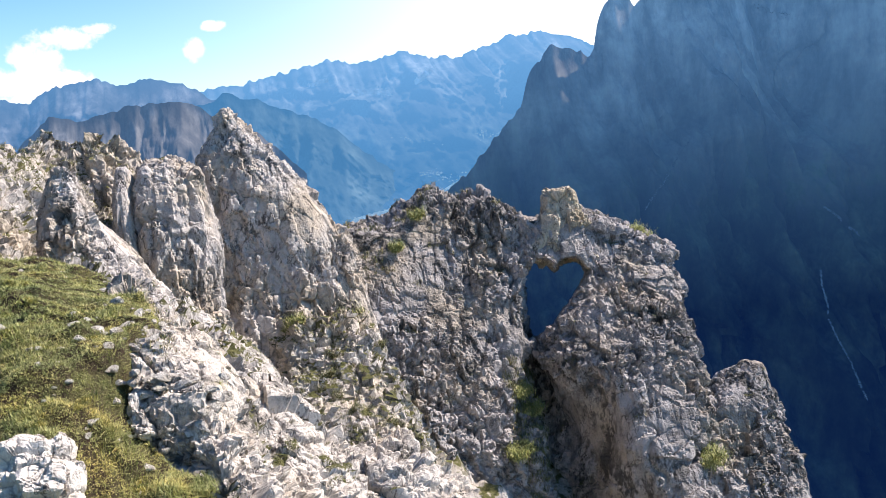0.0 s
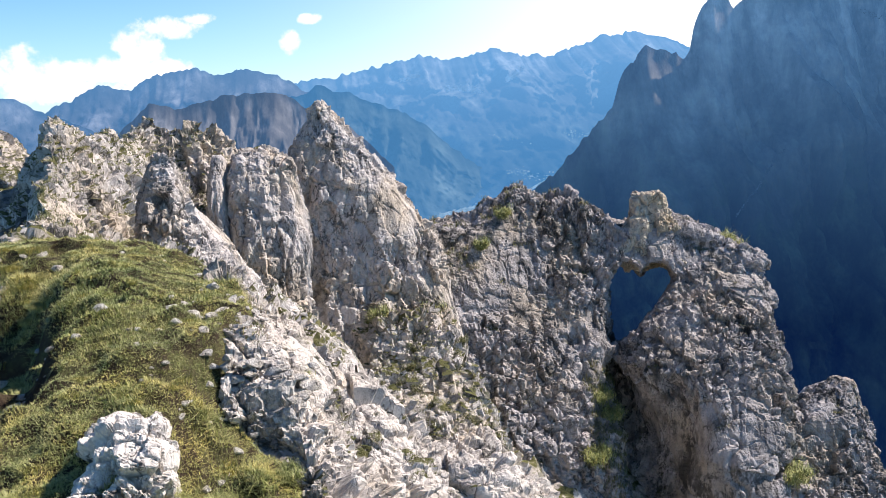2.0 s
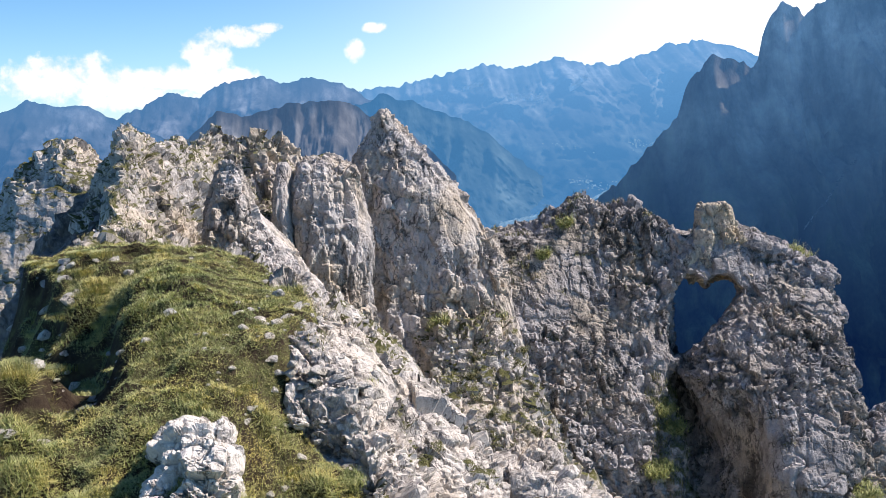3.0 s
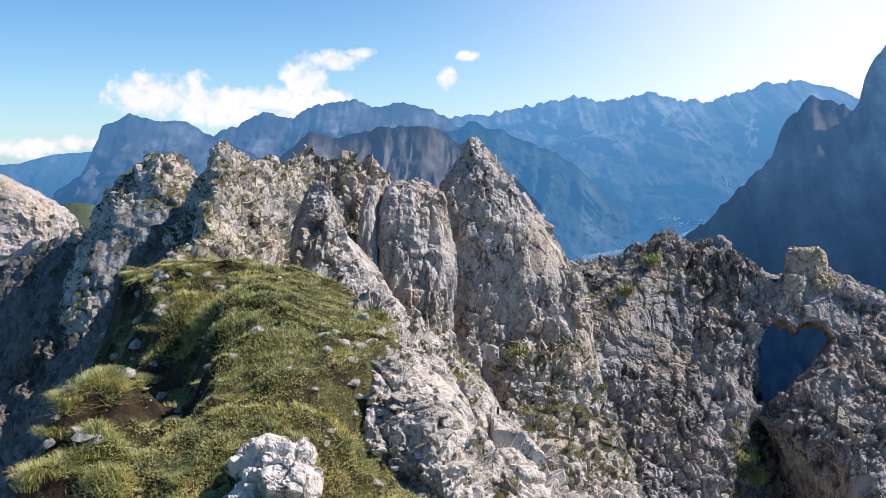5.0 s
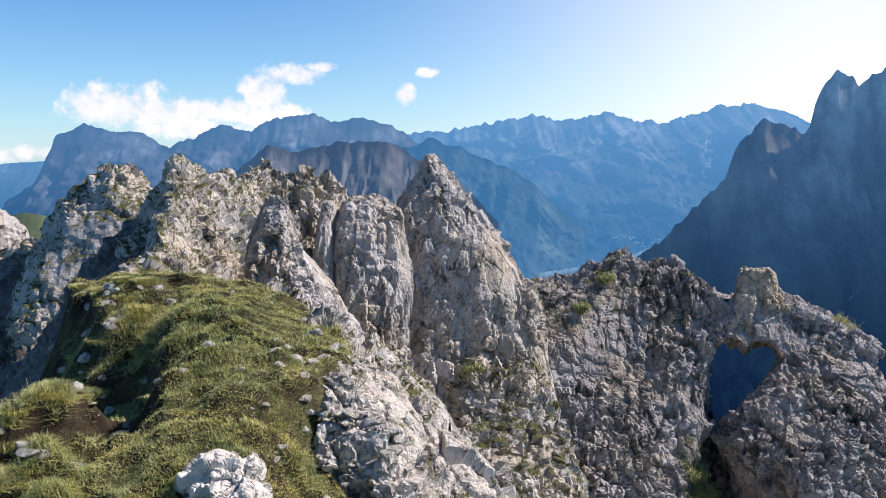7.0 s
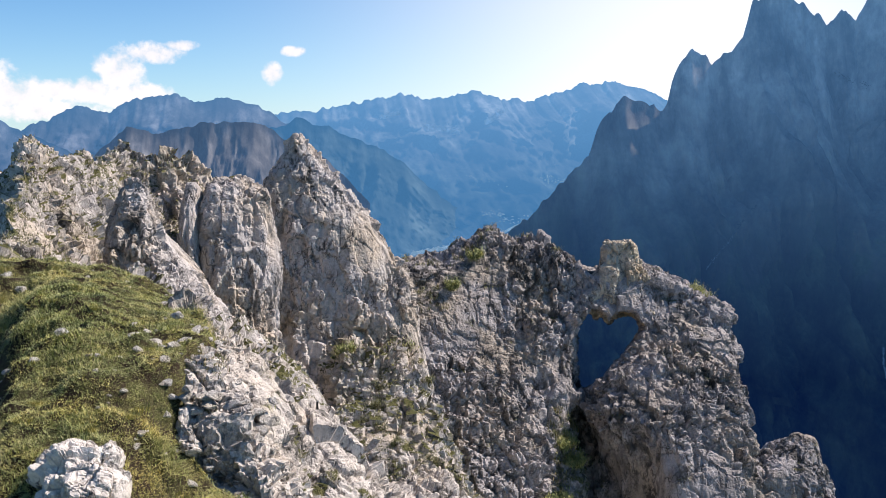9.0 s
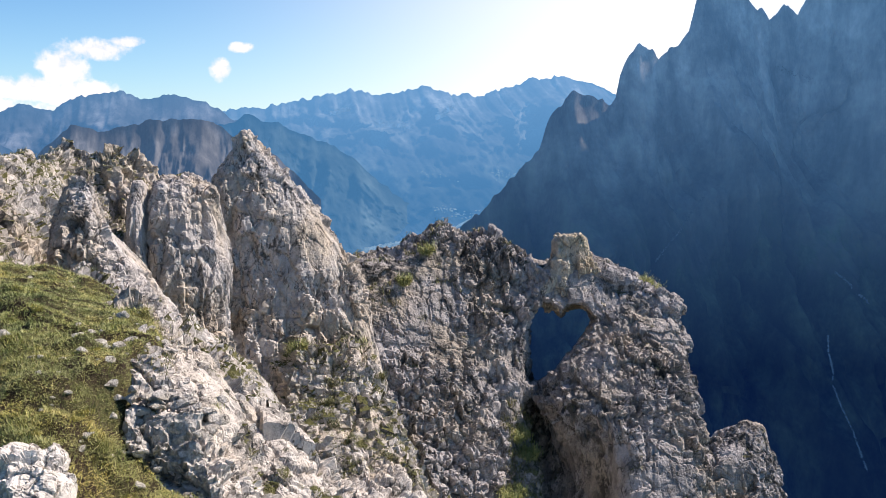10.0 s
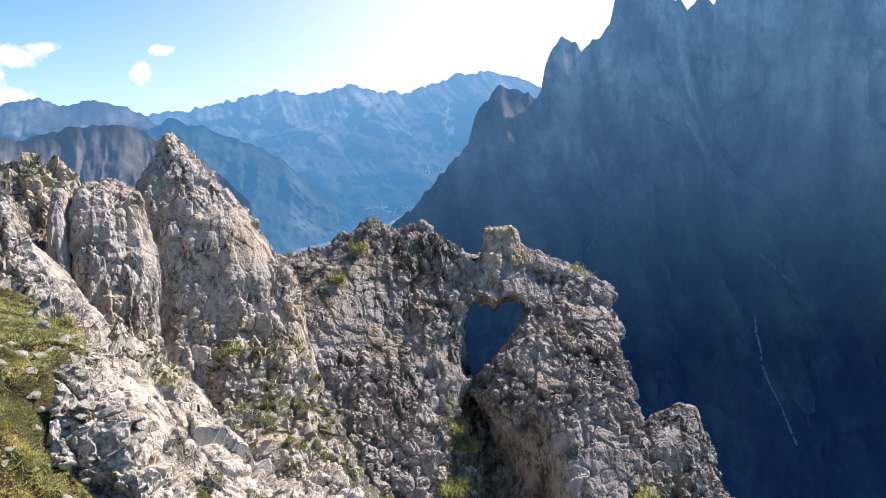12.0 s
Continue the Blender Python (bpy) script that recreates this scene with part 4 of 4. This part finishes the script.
grounds = {o.name: o for o in scene.objects}
scree("scree_flank", grounds["ground_flank"], 6000, 0.02, 0.085, "broken pale limestone scree on the flank", 71, ((-6.6, 8, -8), (4, 34, 2)), PALE)
scree("scree_ridge", grounds["ground_ridge"], 500, 0.04, 0.12, "broken limestone blocks along the ridge", 72, ((-6, 8, -12), (8, 48, 2)), SLOPE)
scree("scree_ledge", grounds["ground_ledge"], 4200, 0.01, 0.05, "small white limestone pieces on the ledges", 73, ((-2.5, 4, -4.5), (2.2, 12, 0)), PALE, -0.35)
scree("scree_step", grounds["grassy_buttress"], 1500, 0.06, 0.26, "limestone blocks on the overgrown step", 74, None, SLOPE)


# ---- plants on the rocks ----
def plants_on(name, ob, count, size, material, label, seed, lowest_up=0.45, box=None, thick=0.3, blades_each=8):
    """Tufts that grow where a rock's skin faces up and the noise allows."""
    g = np.random.default_rng(seed)
    me = ob.data
    co = np.empty(len(me.vertices) * 3, np.float32)
    me.vertices.foreach_get("co", co)
    no = np.empty(len(me.vertices) * 3, np.float32)
    me.vertices.foreach_get("normal", no)
    co, no = co.reshape(-1, 3).astype(float), no.reshape(-1, 3)
    ok = (no[:, 2] > lowest_up) & (fbm(co, 1.1, 4, seed) > 1 - 2 * thick - 0.35)
    if box:
        lo, hi = np.array(box, float)
        ok &= ((co > lo) & (co < hi)).all(1)
    at = co[ok]
    if not len(at):
        return None
    at = at[g.choice(len(at), min(count, len(at)), replace=False)]
    big = size * g.uniform(0.5, 1.4, len(at))
    roots = np.repeat(at, blades_each, 0)
    wide = np.repeat(big, blades_each)
    spot = g.normal(0, 0.30, (len(roots), 3)) * wide[:, None]
    roots = roots + spot * (1, 1, 0.25) - (0, 0, 0.02)
    v, f = blades(roots, wide, size * 0.045, 0.9, seed, 0.55)
    return tagged(new(name, mesh_from(name, v, f, material)), label, "grass", kind="stuff")


ridge_things = {o.name: o for o in scene.objects}
plants_on("grass_on_ridge", ridge_things["ground_ridge"], 1500, 0.12, OLIVE, "sparse olive grass between the rocks", 61, 0.6, ((-26, 10, -9), (8, 56, 2)), thick=0.22)
plants_on("grass_on_flank", ridge_things["ground_flank"], 2400, 0.10, OLIVE, "sparse olive grass on the broken flank", 62, 0.6, ((-9, 9, -9), (-1.5, 33, 2)), thick=0.25)
plants_on("grass_on_step", ridge_things["grassy_buttress"], 2000, 0.13, OLIVE, "olive grass tufts on the limestone step", 63, 0.3, thick=0.5)
plants_on("grass_on_ledge", ridge_things["ground_ledge"], 1500, 0.06, OLIVE, "olive grass in the cracks of the ledges", 66, 0.5, ((-1.5, 4.8, -4), (2.2, 11, 0)), thick=0.28)
plants_on("herbs_on_dome", ridge_things["ground_flank"], 2400, 0.095, OLIVE, "yellow-green grass on the dome of the ridge", 67, 0.62, ((-9, 12, -6), (-2.5, 33, 2)), thick=0.32)
plants_on("grass_on_arch", ridge_things["heart_arch"], 260, 0.2, OLIVE, "grass tufts on ledges of the arch", 64, 0.6, ((3, 30, -7), (11, 42, -3)), thick=0.25)
plants_on("grass_on_foot", ridge_things["heart_arch"], 1100, 0.2, OLIVE, "olive grass on the ledges under the window", 68, 0.25, ((9.53, 26, -15.85), (11.43, 38, -10.65)), thick=0.55)
plants_on("grass_on_pillar", ridge_things["pillar"], 160, 0.2, OLIVE, "grass tufts on ledges of the pillar", 65, 0.55, ((14, 30, -8), (20, 42, -5)), thick=0.2)


def shrub(host, x, y, z, radius, label, seed, n=150):
    """A dwarf bush: short stems and many small needle clumps, rooted on the nearest point of its rock."""
    g = np.random.default_rng(seed)
    me = host.data
    co = np.empty(len(me.vertices) * 3, np.float32)
    me.vertices.foreach_get("co", co)
    co = co.reshape(-1, 3)
    at = co[((co - (x, y, z)) ** 2).sum(1).argmin()].astype(float)
    stems, leaves = [], []
    for k in range(14):
        a, up = g.uniform(0, 2 * np.pi), g.uniform(0.35, 1.0)
        tip = radius * np.array((np.cos(a) * (1.15 - 0.5 * up), np.sin(a) * (1.15 - 0.5 * up), 0.95 * up)) * g.uniform(0.7, 1.1)
        stems.append(tip)
        along = g.uniform(0.35, 1.05, n)[:, None]
        spread = g.normal(0, 0.17, (n, 3)) * radius
        leaves.append(tip * along + spread)
    roots = np.concatenate(leaves)
    v, f = blades(roots, np.full(len(roots), 0.30 * radius), 0.016 * radius, 1.0, seed, 0.5)
    bush = new("shrub", mesh_from("shrub", v, f, OLIVE if n < 100 else HERB))
    bush.location = at
    bm = bmesh.new()
    for tip in stems:
        end = Vector(tip)
        ring = bmesh.ops.create_cone(bm, segments=5, radius1=0.035 * radius, radius2=0.012 * radius, depth=end.length)["verts"]
        bmesh.ops.transform(bm, verts=ring, matrix=Matrix.Translation(end / 2) @ end.to_track_quat("Z", "Y").to_matrix().to_4x4())
    me = bpy.data.meshes.new("stem")
    bm.to_mesh(me)
    bm.free()
    me.materials.append(TURF)
    stem = new("stem", me)
    stem.parent = bush
    return tagged(bush, label, "shrub")


for host, x, y, z, radius, label in (
    ("pillar", 16.9, 37.2, -6.9, 0.62, "olive dwarf pine on top of the pillar"),
    ("pillar", 16.5, 30.5, -14.6, 0.7, "green bush in the cleft beside the pillar"),
    ("heart_arch", 10.3, 34, -12.0, 0.5, "green bush below the heart window"),
    ("heart_arch", 10.6, 34, -12.8, 0.55, "green bush below the heart window"),
    ("heart_arch", 9.4, 32, -13.6, 0.6, "green bush at the foot of the wall"),
    ("heart_arch", 7.2, 37, -4.7, 0.4, "olive bush on the crest of the wall"),
    ("heart_arch", 6.3, 36, -5.7, 0.4, "olive bush on the crest of the wall"),
    ("grassy_buttress", 3.4, 30.5, -7.3, 0.55, "green bush on the overgrown step"),
    ("grassy_buttress", 1.6, 29.5, -7.0, 0.4, "green bush on the overgrown step"),
    ("ground_ledge", -0.2, 6.8, -2.08, 0.12, "pale green cushion plant on the ledge"),
    ("ground_ledge", -0.35, 5.75, -2.35, 0.10, "pale green cushion plant below the broken step"),
):
    shrub(ridge_things[host], x, y, z, radius, label, int(1000 + 10 * x + y))


for k in range(46):
    x = rnd.uniform(0.6, 4.2)
    y = 31.0 - 7.0 * ((k * 0.618) % 1.0)
    shrub(ridge_things["grassy_buttress"], x, y, -7.0 - 0.55 * (31 - y), rnd.uniform(0.16, 0.32), "olive grass hummock on the overgrown step", 2000 + k, 40)


# ---- distance ----
def range_of(name, label, crest, far, foot, reach, material, steep=0.7, jag=1.0, relief=0.12, seed=0, fine=8.0, rows=75, bend=0.0, run=0.35, pillars=0.0):
    """A mountain range: crest as (x, z) at the distance far, falling towards the viewer over reach metres down to foot."""
    c = np.array(crest, float)
    xs = np.arange(c[0, 0], c[-1, 0], fine)
    gx, gt = np.meshgrid(xs, np.linspace(0, 1, rows) ** 1.4, indexing="ij")
    x, t = gx.ravel(), gt.ravel()
    flat = np.stack([x, 0 * x, 0 * x], 1)
    top = np.interp(x, c[:, 0], c[:, 1])
    top = top + jag * (8 * ridged(flat, 90, 5, seed, 0.66) + 3 * value_noise(flat / 14, seed + 2))
    z = top + (foot - top) * t**steep
    down = t * reach
    p = np.stack([x + 0.25 * down, z * run, (run - 0.15) * down], 1)
    big = ridged(p, reach * 0.22, 6, seed + 9, 0.56)
    small = ridged(p * (1, 1.6, 1), reach * 0.05, 4, seed + 19, 0.6)
    fade = np.minimum(t * 10, 1)
    y = far - down - relief * reach * (big + 0.25 * small) * fade
    if pillars:
        tall = np.stack([x + 0.12 * z, z * 0.22, 0 * x], 1)
        y = y - pillars * (ridged(tall, 170, 5, seed + 29, 0.6) + 0.6 * facets(tall, 110, seed + 39)[0]) * fade
    z = z + 0.25 * relief * reach * fbm(p, reach * 0.18, 4, seed + 5) * fade * (1 - t)
    y = y - bend * np.maximum(x - 1500, 0)
    i = np.arange(len(x)).reshape(len(xs), rows)
    faces = np.stack([i[:-1, :-1], i[:-1, 1:], i[1:, 1:], i[1:, :-1]], -1).reshape(-1, 4)
    return tagged(new(name, mesh_from(name, np.stack([x, y, z], 1), faces, material)), label, "mountain", kind="structure")


# each layer emits its own haze colour; no air lies between
FAR_ROCK = distant("far_range", (0.05, 0.05, 0.047), (0.13, 0.37, 0.70), 0.62, 160, (0.055, 0.225, 0.48), 200, -300, dark=0.4, light=2.6, slender=0.7, woods_dimming=(-220, 30, (0.36, 0.42, 0.36)))
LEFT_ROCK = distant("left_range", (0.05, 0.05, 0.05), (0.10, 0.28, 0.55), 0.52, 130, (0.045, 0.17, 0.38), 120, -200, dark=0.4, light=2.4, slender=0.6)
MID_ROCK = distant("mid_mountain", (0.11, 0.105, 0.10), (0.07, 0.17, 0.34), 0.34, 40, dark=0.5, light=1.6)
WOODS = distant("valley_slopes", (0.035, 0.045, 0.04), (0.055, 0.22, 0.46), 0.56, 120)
# wall's haze and shade are painted: emission sinks to near-black blue at the foot
SHADE = distant("shaded_wall", (0.34, 0.31, 0.28), (0.06, 0.19, 0.40), 0.40, 75, (0.0022, 0.015, 0.074), 300, -560, dark=0.45, light=1.5, slender=0.5, woods_dimming=(-380, 60, (0.16, 0.22, 0.13)), broad=True)
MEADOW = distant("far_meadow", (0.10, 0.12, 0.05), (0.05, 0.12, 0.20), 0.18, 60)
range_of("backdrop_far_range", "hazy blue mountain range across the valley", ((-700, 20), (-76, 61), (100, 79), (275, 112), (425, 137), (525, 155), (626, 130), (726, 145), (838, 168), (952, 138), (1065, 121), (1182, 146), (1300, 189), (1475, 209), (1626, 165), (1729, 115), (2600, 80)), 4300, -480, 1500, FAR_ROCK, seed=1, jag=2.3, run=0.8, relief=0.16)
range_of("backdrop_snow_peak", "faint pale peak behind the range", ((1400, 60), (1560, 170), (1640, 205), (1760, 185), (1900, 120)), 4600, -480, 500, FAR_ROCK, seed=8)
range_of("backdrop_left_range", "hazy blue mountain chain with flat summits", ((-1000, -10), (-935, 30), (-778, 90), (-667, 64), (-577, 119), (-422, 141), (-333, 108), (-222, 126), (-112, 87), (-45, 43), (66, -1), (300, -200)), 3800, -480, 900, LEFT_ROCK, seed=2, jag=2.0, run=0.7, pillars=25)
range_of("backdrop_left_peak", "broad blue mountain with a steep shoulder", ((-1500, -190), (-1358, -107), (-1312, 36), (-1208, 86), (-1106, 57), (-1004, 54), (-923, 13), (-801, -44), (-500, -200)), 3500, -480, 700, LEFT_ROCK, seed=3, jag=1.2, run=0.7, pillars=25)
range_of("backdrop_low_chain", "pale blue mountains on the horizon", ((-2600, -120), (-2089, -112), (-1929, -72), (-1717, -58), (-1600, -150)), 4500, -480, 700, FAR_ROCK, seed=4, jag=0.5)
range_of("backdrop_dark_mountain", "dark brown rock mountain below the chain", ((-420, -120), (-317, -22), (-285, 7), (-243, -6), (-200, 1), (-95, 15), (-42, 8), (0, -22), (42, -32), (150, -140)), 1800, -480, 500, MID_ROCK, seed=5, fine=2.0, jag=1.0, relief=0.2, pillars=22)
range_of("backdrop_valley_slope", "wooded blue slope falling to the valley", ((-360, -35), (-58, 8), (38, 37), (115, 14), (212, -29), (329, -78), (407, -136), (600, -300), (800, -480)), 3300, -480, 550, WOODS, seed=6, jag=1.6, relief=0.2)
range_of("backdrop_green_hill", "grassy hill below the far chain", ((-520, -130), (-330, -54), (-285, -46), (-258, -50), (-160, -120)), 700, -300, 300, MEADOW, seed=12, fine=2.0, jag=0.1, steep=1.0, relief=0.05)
# unseen crest past x 1520 is raised and bent forward to stop the sun
range_of("backdrop_shaded_wall", "huge dark blue rock wall with haze and shade in its colour", ((-700, -560), (0, -430), (300, -365), (450, -328), (575, -250), (763, -85), (786, -5), (858, 80), (900, 66), (962, 52), (975, 70), (988, 130), (1015, 178), (1038, 194), (1094, 171), (1141, 200), (1180, 238), (1200, 312), (1272, 353), (1354, 318), (1413, 264), (1453, 304), (1495, 274), (1520, 345), (1600, 800), (1700, 1150), (2200, 2000), (3300, 2800)), 2400, -1500, 1300, SHADE, seed=7, fine=6.0, rows=120, steep=0.62, relief=0.13, jag=2.2, bend=0.9, pillars=95)

# unseen block, added only to shade the rock wall
def sun_blocker(x, y):
    p = np.stack([x, y, 0 * x], 1)
    along = np.clip(np.minimum(y - 850, 2900 - y) / 350, 0, 1)
    return -1500 + (3950 + 160 * ridged(p, 420, 4, 88)) * along ** 0.5 * np.clip(1 - np.abs(x - 2560) / 330, 0, 1) ** 0.45


verts, faces = sheet(np.linspace(2210, 2910, 60), np.linspace(800, 2950, 120), sun_blocker)
tagged(new("backdrop_sun_blocker", mesh_from("backdrop_sun_blocker", verts, faces, SHADE)), "unseen rock mass added to keep sun off the shaded wall", "mountain", kind="structure")
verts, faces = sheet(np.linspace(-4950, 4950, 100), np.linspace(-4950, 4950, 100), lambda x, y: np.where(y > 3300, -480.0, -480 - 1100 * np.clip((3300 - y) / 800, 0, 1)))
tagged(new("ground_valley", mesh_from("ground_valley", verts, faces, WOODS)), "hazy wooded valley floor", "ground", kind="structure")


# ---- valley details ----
# houses and gravel carry the distance haze as their own glow
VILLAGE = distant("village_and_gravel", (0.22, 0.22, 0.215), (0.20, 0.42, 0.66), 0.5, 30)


def flecks(name, hosts, line, half, count, size, label, seed, lift=2):
    """Small pale flecks on far slopes, along a line in the plan's directions (x over y, z over y)."""
    g = np.random.default_rng(seed)
    (u0, v0), (u1, v1) = line
    found = []
    for host in hosts:
        me = host.data
        co = np.empty(len(me.vertices) * 3, np.float32)
        me.vertices.foreach_get("co", co)
        co = co.reshape(-1, 3).astype(float)
        y = np.maximum(co[:, 1], 1)
        u, v = co[:, 0] / y, co[:, 2] / y
        lo, hi = min(u0, u1) - 0.02, max(u0, u1) + 0.02
        some = (u > lo) & (u < hi) & (v > min(v0, v1) - 0.02) & (v < max(v0, v1) + 0.02)
        found.append(np.stack([u[some], v[some], y[some]], 1))
    near = np.concatenate(found)
    if len(near) < 4:
        return None
    t = g.uniform(0, 1, count)
    drift = 0.6 * half * np.sin(9 * t + seed)
    wu, wv = u0 + t * (u1 - u0) + drift + g.normal(0, half * 0.4, count), v0 + t * (v1 - v0) + g.normal(0, half * 0.4, count)
    at = []
    for a, b in zip(wu, wv):
        d = (near[:, 0] - a) ** 2 + (near[:, 1] - b) ** 2
        y = near[np.argsort(d)[:4], 2].min() - lift
        at.append((a * y, y, b * y))
    at = np.array(at)
    corner = np.array([(a, b, c) for a in (-1, 1) for b in (-1, 1) for c in (-1, 1)], float) * (1, 1, 0.6)
    v = (at[:, None] + corner[None] * (size * g.uniform(0.5, 1.4, (count, 1, 1)))).reshape(-1, 3)
    box_f = np.array(((0, 1, 3, 2), (4, 6, 7, 5), (0, 4, 5, 1), (2, 3, 7, 6), (0, 2, 6, 4), (1, 5, 7, 3)))
    f = (box_f[None] + (np.arange(count) * 8)[:, None, None]).reshape(-1, 4)
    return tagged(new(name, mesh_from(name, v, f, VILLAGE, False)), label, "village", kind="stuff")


far = [grounds_far for grounds_far in scene.objects if grounds_far.name in ("backdrop_far_range", "ground_valley", "backdrop_valley_slope")]
flecks("village", far[:], ((0.205, -0.090), (0.245, -0.098)), 0.006, 90, 1.6, "pale hazy village in the valley", 81)
flecks("village", far[:], ((0.265, -0.052), (0.295, -0.058)), 0.006, 60, 1.5, "pale hazy hamlet on the valley side", 82)
flecks("village", far[:], ((0.17, -0.045), (0.235, -0.062)), 0.004, 14, 1.6, "few pale hazy houses on the slope", 83)
flecks("riverbed", far[:], ((0.125, -0.131), (0.204, -0.118)), 0.0022, 1300, 1.7, "pale hazy gravel riverbed in the valley", 84, 70)
flecks("riverbed", far[:], ((0.204, -0.118), (0.247, -0.101)), 0.0016, 500, 1.5, "pale hazy gravel riverbed in the valley", 85, 70)
# scree with the far range's haze added as emission
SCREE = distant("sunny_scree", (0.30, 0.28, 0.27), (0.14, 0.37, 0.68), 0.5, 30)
for number, (line, half) in enumerate(((((0.142, 0.0025), (0.181, -0.0025)), 0.0045), (((0.207, 0.0065), (0.222, 0.018)), 0.003), (((0.095, 0.0135), (0.112, 0.0165)), 0.0025))):
    ob = flecks("scree_patch", far[:], line, half, 420, 2.0, "pale scree patch on the hazy far range", 110 + number)
    if ob:
        ob.data.materials.clear()
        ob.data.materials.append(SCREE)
        tagged(ob, category="scree")
# gully scree, its dim blue haze emitted too
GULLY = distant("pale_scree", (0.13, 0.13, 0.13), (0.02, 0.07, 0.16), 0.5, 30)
wall = [o for o in scene.objects if o.name == "backdrop_shaded_wall"]
for number, (line, half, count) in enumerate((
    (((0.676, -0.255), (0.688, -0.320)), 0.0016, 260),
    (((0.688, -0.320), (0.739, -0.4285)), 0.0016, 260),
    (((0.457, -0.157), (0.512, -0.086)), 0.002, 220),
    (((0.684, -0.179), (0.728, -0.218)), 0.002, 200),
    (((0.598, 0.0585), (0.642, 0.0444)), 0.004, 90),
)):
    ob = flecks("scree_gully", wall, line, half, count, 0.8, "pale scree gully on the shaded wall", 90 + number)
    if ob:
        ob.data.materials.clear()
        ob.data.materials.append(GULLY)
        tagged(ob, category="scree")
